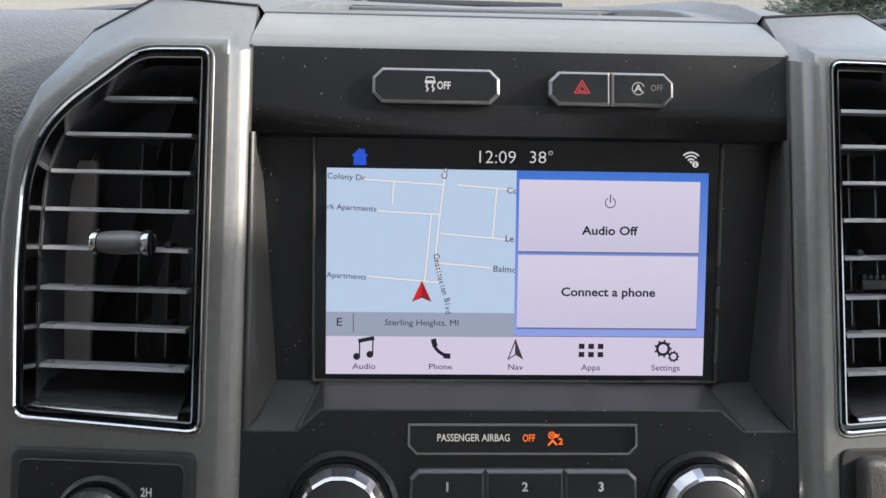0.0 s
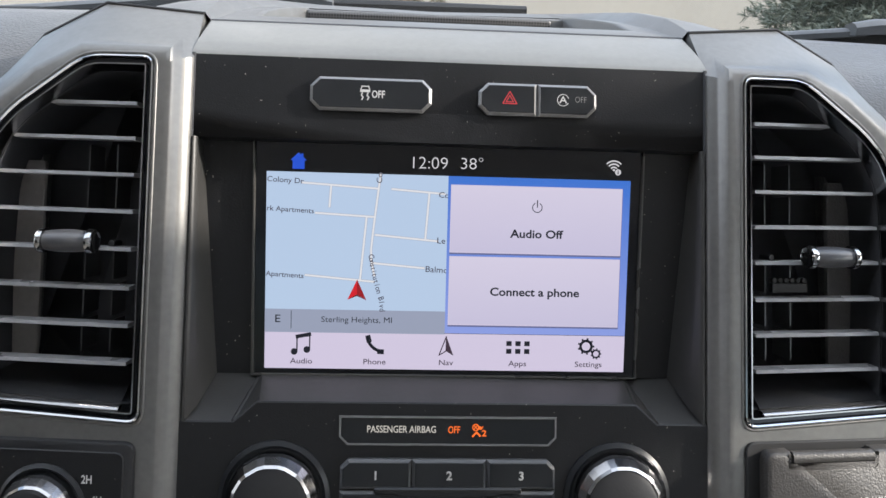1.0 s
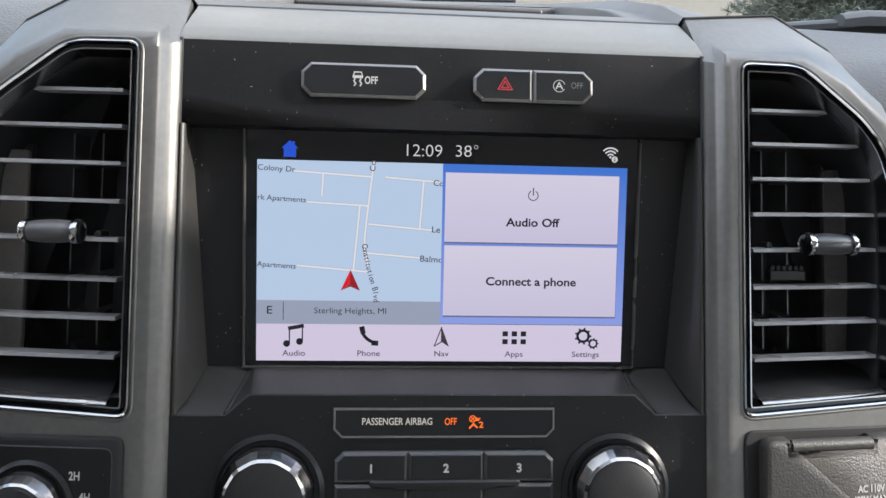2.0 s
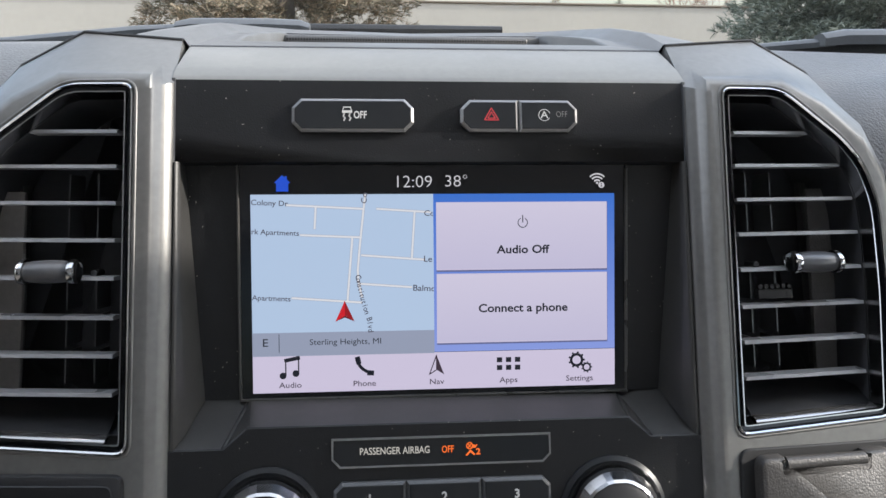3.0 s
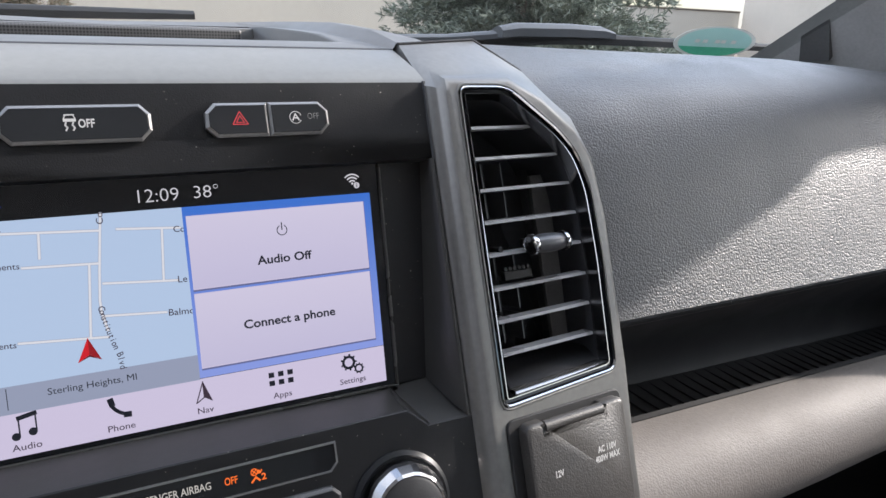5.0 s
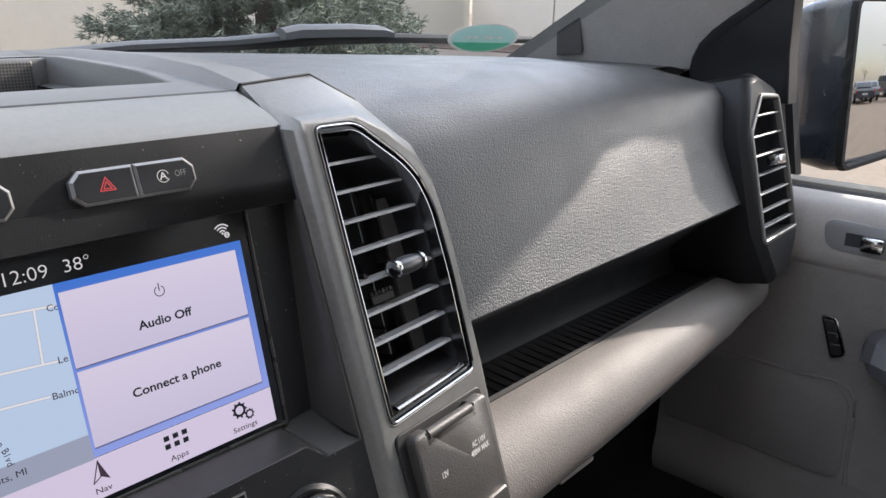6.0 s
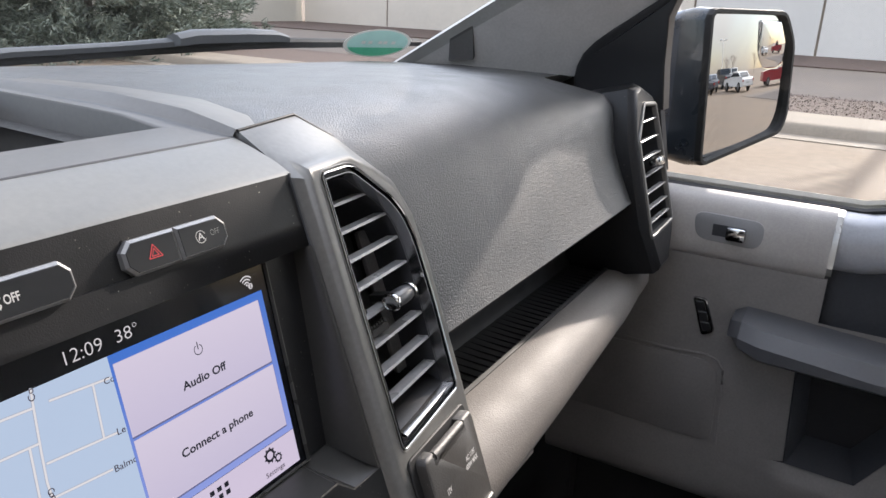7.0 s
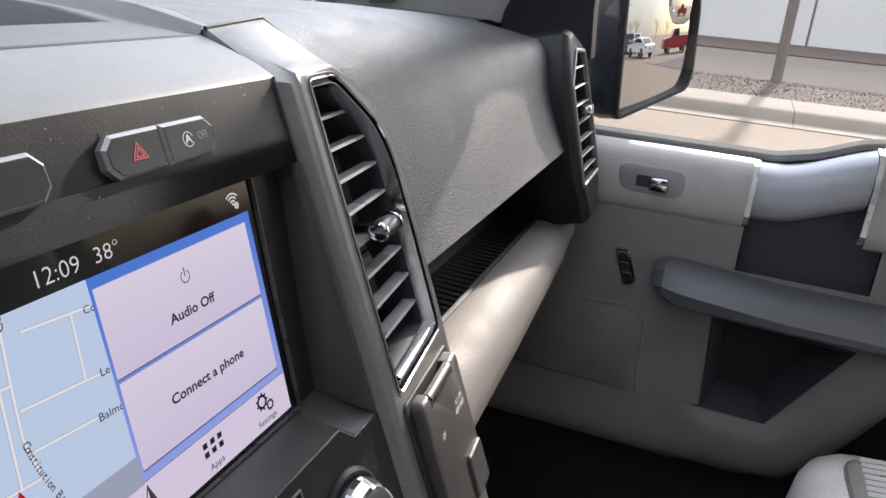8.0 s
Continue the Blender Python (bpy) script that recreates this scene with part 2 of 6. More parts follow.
def loft(loops, closed=True, cap0=False, cap1=False, bm=None):
    bm = bm or bmesh.new()
    rows = [[bm.verts.new(p) for p in loop] for loop in loops]
    k = len(rows[0])
    for a, b in zip(rows, rows[1:]):
        for i in range(k if closed else k - 1):
            j = (i + 1) % k
            bm.faces.new((a[i], a[j], b[j], b[i]))
    if cap0:
        bm.faces.new(rows[0])
    if cap1:
        bm.faces.new(rows[-1])
    return bm


def area(pts):
    return sum(a[0] * b[1] - b[0] * a[1] for a, b in zip(pts, pts[1:] + pts[:1])) / 2


def inset(pts, d):
    """The outline moved inwards by d."""
    s, out, k = (1 if area(pts) > 0 else -1), [], len(pts)
    for i in range(k):
        p, q, r = (Vector(pts[(i + j) % k]) for j in (-1, 0, 1))
        u, v = (q - p).normalized(), (r - q).normalized()
        n = Vector((-u.y - v.y, u.x + v.x))
        n = n.normalized() if n.length > 1e-9 else Vector((-u.y, u.x))
        c = max(n.dot(Vector((-u.y, u.x))), 0.35)
        out.append(tuple(q + n * (s * d / c)))
    return out


def rounded(pts, r, n=4):
    """The outline with its corners rounded; r: one radius or one for each corner."""
    out, k = [], len(pts)
    for i in range(k):
        p, q, t = (Vector(pts[(i + j) % k]) for j in (-1, 0, 1))
        rad = r[i] if isinstance(r, (list, tuple)) else r
        u, v = (p - q), (t - q)
        d = min(rad, u.length * 0.45, v.length * 0.45)
        a, b = q + u.normalized() * d, q + v.normalized() * d
        for j in range(n + 1):
            f = j / n
            out.append(tuple(a * (1 - f) ** 2 + q * 2 * f * (1 - f) + b * f ** 2))
    return out


def rect(x0, x1, z0, z1):
    return [(x0, z1), (x1, z1), (x1, z0), (x0, z0)]


def chamfered(x0, x1, z0, z1, c, corners=(1, 1, 1, 1)):
    """A rectangle with its corners (top left, top right, bottom right, bottom left) cut off."""
    out = []
    for (x, z, sx, sz), on in zip(((x0, z1, 1, -1), (x1, z1, -1, -1), (x1, z0, -1, 1), (x0, z0, 1, 1)), corners):
        a, b = (x, z + sz * c), (x + sx * c, z)
        out += ([a, b] if sx * sz < 0 else [b, a]) if on else [(x, z)]
    return out


def FP(x, z, dy=0.0):
    """A place on the face of the dash, dy behind it; beyond the middle panel the face bends back."""
    return (x, -0.0175 + 0.116 * z + 0.11 * max(0.0, abs(x) - 0.122) + dy, z)


def plate(poly, front, back, chamfer=0.0008, on=FP, steps=1, bm=None):
    """A plate with the outline poly on the face, from dy = back to dy = front, its front edge rounded."""
    loops = [[on(x, z, back) for x, z in poly], [on(x, z, front + chamfer) for x, z in poly]]
    if steps > 1:
        loops.append([on(x, z, front + chamfer * 0.3) for x, z in inset(poly, chamfer * 0.3)])
    loops.append([on(x, z, front) for x, z in inset(poly, chamfer)])
    return loft(loops, cap0=True, cap1=True, bm=bm)


def flat(x, z, dy):
    """A place on the display's glass."""
    return (x, dy, z)


def sheet(polys, dy, on=flat):
    bm = bmesh.new()
    for poly in polys:
        bm.faces.new([bm.verts.new(on(x, z, dy)) for x, z in poly])
    return bm


def stroke(points, width):
    """Four-cornered pieces along a line."""
    out = []
    for a, b in zip(points, points[1:]):
        a, b = Vector(a), Vector(b)
        u = (b - a).normalized()
        n = Vector((-u.y, u.x)) * width / 2
        a, b = a - u * width * 0.3, b + u * width * 0.3
        out.append([tuple(a + n), tuple(b + n), tuple(b - n), tuple(a - n)])
    return out


def disc(cx, cz, r, n=20):
    return [(cx + r * math.cos(6.28318 * i / n), cz + r * math.sin(6.28318 * i / n)) for i in range(n)]


def ring(cx, cz, r, w, a0=0, a1=360, n=24):
    pts = [(cx + r * math.cos(radians(a0 + (a1 - a0) * i / n)), cz + r * math.sin(radians(a0 + (a1 - a0) * i / n))) for i in range(n + 1)]
    return stroke(pts, w)


def words(text, size, cx, cz, dy, on=flat, turn=0.0, bold=0.0, align="CENTER", squeeze=1.15):
    """Flat letters, cut from the built-in font; size is the height of a capital letter."""
    cu = bpy.data.curves.new("letters", "FONT")
    cu.body, cu.size, cu.align_x, cu.align_y, cu.offset, cu.resolution_u = text, size / 0.69, align, "CENTER", bold, 3
    ob = bpy.data.objects.new("letters", cu)
    me = bpy.data.meshes.new_from_object(ob)
    bm = bmesh.new()
    bm.from_mesh(me)
    c, s = math.cos(radians(turn)), math.sin(radians(turn))
    for v in bm.verts:
        x, z = v.co.x * squeeze, v.co.y
        v.co = on(cx + x * c - z * s, cz + x * s + z * c, dy)
    bpy.data.objects.remove(ob)
    bpy.data.meshes.remove(me)
    bpy.data.curves.remove(cu)
    return bm


def lathe(profile, centre, axis_map, n=32, cap=True, facets=0):
    """A turned body: profile of (radius, forward) along the axis."""
    loops = []
    for k, (r, f) in enumerate(profile):
        loops.append([axis_map(centre[0] + r * math.cos(6.283185 * i / n), centre[1] + r * math.sin(6.283185 * i / n), f) for i in range(n)])
    return loft(loops, cap0=cap, cap1=cap)


def tube(points, radius, n=8, closed=False):
    """A round bar along points."""
    loops, k = [], len(points)
    pts = [Vector(p) for p in points]
    for i, p in enumerate(pts):
        a, b = pts[max(i - 1, 0)], pts[min(i + 1, k - 1)]
        if closed:
            a, b = pts[i - 1], pts[(i + 1) % k]
        u = (b - a).normalized()
        side = u.cross(Vector((0.1, 0.2, 1))).normalized()
        up = side.cross(u)
        loops.append([p + side * radius * math.cos(6.283185 * j / n) + up * radius * math.sin(6.283185 * j / n) for j in range(n)])
    if closed:
        loops.append(loops[0])
    return loft(loops, cap0=not closed, cap1=not closed)


# ---- middle of the dash ----
panel = thing("center_panel", (0, -0.0175, 0), "charcoal moulded plastic centre panel of the dash", "dash panel")
# upper band: the cap that folds back to the seam, and the face with the sunken strip for the switches
cap = [(0.0315, 0.1182), (0.0305, 0.1189), (0.0293, 0.1184), (0.0170, 0.1112), (0.0050, 0.1037), (0.0022, 0.1016), (-0.0003, 0.0996), (-0.0022, 0.0980), (-0.0036, 0.0967), (-0.0044, 0.0955)]
xs = [-0.1205, -0.0125, 0.0145, 0.1205]
part("top_cap", loft([[(x, y, z) for y, z in [(0.033, 0.108)] + cap] for x in (-0.1205, -0.06, 0, 0.06, 0.1205)], closed=False), CAP, panel, "cap folded back over the panel, colour lightened for skylight", sharp=60)
bm = bmesh.new()
zs = [0.0955, 0.0885, 0.0712, 0.0575]
for i in range(3):
    for j in range(3):
        d = 0.0016 if i == 1 and j == 1 else 0
        q = [(xs[i], zs[j]), (xs[i + 1], zs[j]), (xs[i + 1], zs[j + 1]), (xs[i], zs[j + 1])]
        vs = [bm.verts.new(FP(x, z, 0.002 + (d if k > 1 else 0))) for k, (x, z) in enumerate(q)]
        bm.faces.new(vs)
        if d:
            fs = [bm.verts.new(FP(x, z, 0.002)) for x, z in q]
            bm.faces.new((vs[2], vs[3], fs[3], fs[2]))
# underside over the display
loft([[(x, *FP(x, 0.0575, 0.002)[1:]) for x in (-0.1205, 0.1205)], [(x, 0.003, 0.0565) for x in (-0.1205, 0.1205)]], closed=False, bm=bm)
bmesh.ops.remove_doubles(bm, verts=bm.verts, dist=1e-5)
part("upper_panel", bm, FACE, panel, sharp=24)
# lower face with the stepped top edge
low = [(-0.1205, -0.069), (-0.096, -0.069), (-0.086, -0.0602), (0.086, -0.0602), (0.096, -0.069), (0.1205, -0.069), (0.1205, -0.19), (-0.1205, -0.19)]
part("lower_panel", plate(low, 0.0, 0.02, 0.0006), FACE, panel)
# sill under the display: a middle slope, two lower corner slopes
sill = bmesh.new()
bk = [sill.verts.new((x, 0.002, -0.0535)) for x in (-0.1095, -0.0885, 0.0885, 0.1095)]
fr = [sill.verts.new(FP(x, z, 0.0004)) for x, z in ((-0.1175, -0.0692), (-0.096, -0.0692), (-0.086, -0.0604), (0.086, -0.0604), (0.096, -0.0692), (0.1175, -0.0692))]
for f in ((bk[0], bk[1], fr[1], fr[0]), (bk[1], fr[2], fr[1]), (bk[1], bk[2], fr[3], fr[2]), (bk[2], fr[4], fr[3]), (bk[2], bk[3], fr[5], fr[4])):
    sill.faces.new(f)
bmesh.ops.bevel(sill, geom=[e for e in sill.edges if len(e.link_faces) == 2], offset=0.0012, segments=2, affect="EDGES")
part("sill", sill, WEDGE, panel, sharp=25)
for s in (-1, 1):
    # flat cheek beside the display, and the wedge that joins it to the face
    ck = loft([[(s * 0.0925, 0.0015, z) for z in (-0.0535, 0.0575)], [(s * 0.1095, 0.0015, -0.0535), (s * 0.1168, 0.0015, 0.0575)]], closed=False)
    part("cheek_panel", ck, FACE, panel)
    wd = loft([[(s * x, 0.0015, z) for x, z in ((0.1095, -0.0535), (0.1130, 0.0), (0.1168, 0.0575))], [FP(s * x, z, 0.006) for x, z in ((0.1135, -0.0640), (0.1155, 0.0), (0.1174, 0.0575))], [FP(s * 0.1166, z, 0.0014) for z in (-0.0680, 0.0, 0.0575)], [FP(s * (0.1174 + 0.0008 * (z > 0.05)), z) for z in (-0.0692, 0.0, 0.0575)], [FP(s * 0.1185, z) for z in (-0.0692, 0.0, 0.0575)], [FP(s * 0.1205, z, 0.012) for z in (-0.0692, 0.0, 0.0575)]], closed=False)
    part("side_wedge", wd, WEDGE, panel, sharp=50)

part("seam", tube([(x, 0.0311, 0.1186) for x in (-0.1205, -0.06, 0, 0.06, 0.1205)], 0.0011, 6), DUCT, panel)
for s in (-1, 1):
    part("seam", tube([FP(s * 0.1196, z, 0.0022) for z in (0.096, 0.05, 0.0, -0.06, -0.12, -0.19)] , 0.0010, 6), DUCT, panel)

# ---- display ----
DISPLAY_GLOW = 0.248
UI_W = glow("display_white", (0.66, 0.63, 0.84), DISPLAY_GLOW, (0.76, 0.72, 0.90))
UI_BAR = glow("display_bar", (0.74, 0.68, 0.88), DISPLAY_GLOW)
UI_MAP = glow("display_map", (0.54, 0.70, 0.93), DISPLAY_GLOW)
UI_STRIP = glow("display_strip", (0.36, 0.41, 0.55), DISPLAY_GLOW)
UI_ROAD = glow("display_road", (0.86, 0.88, 0.93), DISPLAY_GLOW)
UI_ROADEDGE = glow("display_road_edge", (0.42, 0.48, 0.60), DISPLAY_GLOW)
UI_BLUE = glow("display_blue", (0.30, 0.40, 0.90), DISPLAY_GLOW, (0.05, 0.20, 0.74))
UI_SHADE = glow("display_button_shadow", (0.16, 0.18, 0.36), DISPLAY_GLOW)
UI_HOME = glow("display_home_blue", (0.02, 0.10, 0.75), DISPLAY_GLOW)
UI_INK = glow("display_ink", (0.012, 0.014, 0.022), DISPLAY_GLOW)
UI_GREY = glow("display_grey_ink", (0.055, 0.035, 0.055), DISPLAY_GLOW)
UI_PALE = glow("display_pale_text", (0.72, 0.72, 0.76), DISPLAY_GLOW)
UI_RED = glow("display_red", (0.75, 0.01, 0.02), DISPLAY_GLOW)
UI_DEEPRED = glow("display_deep_red", (0.36, 0.006, 0.012), DISPLAY_GLOW)
UI_DARKRED = glow("display_dark_red", (0.14, 0.004, 0.008), DISPLAY_GLOW)
ORANGE = glow("orange_lit_sign", (1.0, 0.17, 0.02), 0.35)
PALE_LIT = glow("pale_lit_sign", (0.62, 0.6, 0.55), 0.25)

display = thing("infotainment_display", (0, 0, 0), "lit touch display with a street map, set in the dash", "display screen")
part("glass", plate(rounded(rect(-0.0922, 0.0922, -0.0533, 0.0573), 0.001), 0.0, 0.006, 0.0004, on=flat), PIANO, display, "glossy black display glass")
part("frame", loft([[flat(x, z, d) for x, z in inset(rect(-0.0932, 0.0932, -0.0540, 0.0585), o)] for o, d in ((0, 0.004), (0, -0.0012), (0.0004, -0.0018), (0.0009, -0.0018), (0.0016, 0.003))]), BEZEL, display)
L0, L1, L2, L3, L4, L5 = (-0.0002 - 0.00012 * k for k in range(6))


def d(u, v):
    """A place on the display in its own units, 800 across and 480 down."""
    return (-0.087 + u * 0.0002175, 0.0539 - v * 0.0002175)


def ui(name, polys, layer, material):
    return part(name, sheet(polys, layer), material, display)


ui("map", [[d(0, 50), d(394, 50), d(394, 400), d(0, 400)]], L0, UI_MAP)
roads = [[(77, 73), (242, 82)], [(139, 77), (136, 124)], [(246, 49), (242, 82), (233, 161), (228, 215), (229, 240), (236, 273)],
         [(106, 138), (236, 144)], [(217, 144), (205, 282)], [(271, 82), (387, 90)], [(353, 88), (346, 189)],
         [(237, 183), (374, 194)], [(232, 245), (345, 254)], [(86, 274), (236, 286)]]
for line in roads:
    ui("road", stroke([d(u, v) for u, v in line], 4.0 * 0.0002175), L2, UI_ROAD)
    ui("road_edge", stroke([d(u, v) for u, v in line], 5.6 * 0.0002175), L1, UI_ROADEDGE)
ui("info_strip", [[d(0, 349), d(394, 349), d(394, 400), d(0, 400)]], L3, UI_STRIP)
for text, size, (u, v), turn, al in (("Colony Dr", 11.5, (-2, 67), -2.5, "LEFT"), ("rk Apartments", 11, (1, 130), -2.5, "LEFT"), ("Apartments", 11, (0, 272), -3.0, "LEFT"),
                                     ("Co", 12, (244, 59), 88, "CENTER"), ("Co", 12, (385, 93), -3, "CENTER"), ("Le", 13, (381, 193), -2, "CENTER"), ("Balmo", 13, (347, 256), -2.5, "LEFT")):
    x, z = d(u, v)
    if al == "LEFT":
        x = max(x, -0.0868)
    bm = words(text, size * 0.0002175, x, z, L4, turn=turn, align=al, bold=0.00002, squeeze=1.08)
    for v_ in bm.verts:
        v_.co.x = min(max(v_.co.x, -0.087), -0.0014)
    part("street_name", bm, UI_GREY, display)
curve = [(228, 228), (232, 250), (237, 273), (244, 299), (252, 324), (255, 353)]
name = "Constitution Blvd"
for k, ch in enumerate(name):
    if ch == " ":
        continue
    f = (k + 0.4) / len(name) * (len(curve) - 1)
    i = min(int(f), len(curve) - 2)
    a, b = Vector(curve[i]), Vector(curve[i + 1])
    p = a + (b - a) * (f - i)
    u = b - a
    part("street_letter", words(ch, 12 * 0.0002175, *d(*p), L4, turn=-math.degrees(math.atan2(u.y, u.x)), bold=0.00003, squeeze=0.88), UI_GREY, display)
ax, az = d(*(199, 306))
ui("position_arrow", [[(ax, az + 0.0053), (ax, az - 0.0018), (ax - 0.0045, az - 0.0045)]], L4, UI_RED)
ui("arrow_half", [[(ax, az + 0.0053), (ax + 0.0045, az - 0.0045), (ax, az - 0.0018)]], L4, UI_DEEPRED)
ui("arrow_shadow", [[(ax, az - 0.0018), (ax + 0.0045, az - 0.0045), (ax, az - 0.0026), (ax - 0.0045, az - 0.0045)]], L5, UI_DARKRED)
part("compass_letter", words("E", 0.0036, -0.081, -0.0268, L4, bold=0.00003), UI_INK, display)
ui("strip_rule", stroke([(-0.0746, -0.0228), (-0.0746, -0.0312)], 0.0003), L4, UI_INK)
part("town_name", words("Sterling Heights, MI", 0.0027, -0.0435, -0.0268, L4, squeeze=1.1), UI_INK, display)
ui("side_panel", [rect(-0.0014, 0.087, -0.0326, 0.0430)], L0, UI_BLUE)
for z0, z1, text, tz in ((0.0065, 0.0390, "Audio Off", 0.0160), (-0.0285, 0.0048, "Connect a phone", -0.0122)):
    ui("button_shadow", [rect(0.0, 0.0834, z0 - 0.0008, z1)], L1, UI_SHADE)
    ui("button", [rect(0.0004, 0.0828, z0 + 0.0004, z1 - 0.0004)], L2, UI_W)
    ui("button_edge", [rect(0.0, 0.0832, z0, z1)], L1 - 0.00005, UI_BAR)
    part("button_text", words(text, 0.0038, 0.0418, tz, L3, bold=0.00013, squeeze=1.13), UI_INK, display)
ui("power_symbol", ring(0.0418, 0.0290, 0.0023, 0.0004, 120, 420) + stroke([(0.0418, 0.0325), (0.0418, 0.0292)], 0.0005), L3, UI_INK)
ui("bottom_bar", [rect(-0.087, 0.087, -0.0505, -0.0328)], L0, UI_BAR)
for x, text in ((-0.0696, "Audio"), (-0.0348, "Phone"), (-0.0004, "Nav"), (0.0345, "Apps"), (0.0694, "Settings")):
    part("bar_text", words(text, 0.0026, x, -0.0470, L2, bold=0.00002), UI_GREY, display)
ix, iz = -0.0696, -0.0390
ui("note_symbol", [disc(ix - 0.0034, iz - 0.0034, 0.0016), disc(ix + 0.0026, iz - 0.0024, 0.0016)] + stroke([(ix - 0.0021, iz - 0.0034), (ix - 0.0021, iz + 0.0042)], 0.0006) + stroke([(ix + 0.0039, iz - 0.0024), (ix + 0.0039, iz + 0.0054)], 0.0006) + stroke([(ix - 0.0022, iz + 0.0038), (ix + 0.004, iz + 0.005)], 0.0018), L2, UI_INK)
ix = -0.0348
ui("handset_symbol", ring(ix + 0.0048, iz + 0.0056, 0.0086, 0.0015, 190, 258, 12) + stroke([(ix - 0.0032, iz + 0.0042), (ix - 0.0027, iz + 0.0021)], 0.0024) + stroke([(ix + 0.0038, iz - 0.0030), (ix + 0.0020, iz - 0.0029)], 0.0024), L2, UI_INK)
ix = -0.0004
ui("nav_symbol", [[(ix, iz + 0.0050), (ix + 0.0036, iz - 0.0045), (ix, iz - 0.0022)]] + stroke([(ix, iz + 0.0048), (ix - 0.0034, iz - 0.0043), (ix, iz - 0.0022), (ix, iz + 0.0048)], 0.0005), L2, UI_GREY)
ix = 0.0345
for a in (-1, 0, 1):
    for b in (-1, 1):
        ui("apps_square", [rect(ix + a * 0.0044 - 0.0013, ix + a * 0.0044 + 0.0013, iz + b * 0.0019 - 0.0012, iz + b * 0.0019 + 0.0012)], L2, UI_INK)
ix = 0.0694


def gear(cx, cz, r):
    out = ring(cx, cz, r, r * 0.46)
    for k in range(9):
        a = 6.283185 * k / 9
        out += stroke([(cx + r * 1.1 * math.cos(a), cz + r * 1.1 * math.sin(a)), (cx + r * 1.42 * math.cos(a), cz + r * 1.42 * math.sin(a))], r * 0.34)
    return out


ui("gears_symbol", gear(ix - 0.0014, iz + 0.0010, 0.0027) + gear(ix + 0.0036, iz - 0.0026, 0.0018), L2, UI_INK)
hx, hz = -0.0722, 0.0480
ui("home_symbol", [rect(hx - 0.0028, hx + 0.0028, hz - 0.0036, hz + 0.0008), [(hx - 0.0039, hz + 0.0004), (hx, hz + 0.0041), (hx + 0.0039, hz + 0.0004)], rect(hx + 0.0012, hx + 0.0022, hz + 0.001, hz + 0.0036)], L1, UI_HOME)
part("clock_text", words("12:09", 0.0056, -0.0108, 0.0486, L1, bold=-0.00009, squeeze=1.04), UI_PALE, display)
part("temperature_text", words("38\u00b0", 0.0054, 0.0098, 0.0488, L1, bold=-0.00008, squeeze=1.08), UI_PALE, display)
wx, wz = 0.0785, 0.0476
ui("wifi_symbol", ring(wx, wz, 0.0048, 0.0007, 45, 135, 10) + ring(wx, wz, 0.0033, 0.0007, 45, 135, 10) + ring(wx, wz, 0.0018, 0.0007, 45, 135, 8) + [disc(wx, wz + 0.0004, 0.0006, 10), disc(wx + 0.0021, wz - 0.0006, 0.0015, 14)], L1, UI_PALE)
ui("information_mark", [rect(wx + 0.0018, wx + 0.0024, wz - 0.0015, wz - 0.0005), rect(wx + 0.0018, wx + 0.0024, wz - 0.0002, wz + 0.0003)], L2, UI_INK)


# ---- switches ----
def switch(name, x0, x1, z0, z1, c, corners, label, proud=-0.0012, rim=None):
    sw = thing(name, FP((x0 + x1) / 2, (z0 + z1) / 2), label, "switch")
    outline = chamfered(x0, x1, z0, z1, c, corners)
    part("edge", loft([[FP(x, z, dy) for x, z in inset(outline, o)] for o, dy in ((0, 0.004), (0, proud + 0.0012), (0.0012, proud), (0.0014, proud + 0.0004))]), rim or EDGE, sw, "" if rim else "satin silver bevelled edge", sharp=15)
    part("key", plate(inset(outline, 0.0013), proud, 0.003, 0.0003), KEY, sw)
    return sw


sw = switch("traction_switch", -0.0664, -0.0106, 0.0712, 0.0866, 0.0042, (1, 1, 1, 1), "long black traction control switch with silver edge")
cx, cz = -0.0412, 0.0795
part("car_symbol", sheet(stroke([(cx - 0.0017, cz + 0.0030), (cx + 0.0017, cz + 0.0030)], 0.0005) + stroke([(cx - 0.0014, cz + 0.0030), (cx - 0.0021, cz + 0.0014)], 0.0004) + stroke([(cx + 0.0014, cz + 0.0030), (cx + 0.0021, cz + 0.0014)], 0.0004) + [rect(cx - 0.0023, cx + 0.0023, cz + 0.0003, cz + 0.0015)] + stroke([(cx - 0.0013, cz), (cx - 0.0017, cz - 0.0011), (cx - 0.0009, cz - 0.0021), (cx - 0.0015, cz - 0.0032)], 0.0006) + stroke([(cx + 0.0013, cz), (cx + 0.0009, cz - 0.0011), (cx + 0.0017, cz - 0.0021), (cx + 0.0011, cz - 0.0032)], 0.0006), -0.0014, on=FP), WHITE_INK, sw)
part("off_text", words("OFF", 0.0033, -0.0352, 0.0788, -0.0014, on=FP, bold=0.00009, squeeze=0.72), WHITE_INK, sw)
sw = switch("hazard_switch", 0.0112, 0.0384, 0.0714, 0.0864, 0.0042, (1, 0, 0, 1), "black hazard switch with a red triangle")
tri = [(0.0256, 0.0824), (0.0289, 0.0768), (0.0223, 0.0768), (0.0256, 0.0824)]
part("triangle", sheet(stroke(tri, 0.00040) + stroke([(0.0256, 0.0806), (0.0273, 0.0776), (0.0239, 0.0776), (0.0256, 0.0806)], 0.00036), -0.0014, on=FP), RED_INK, sw)
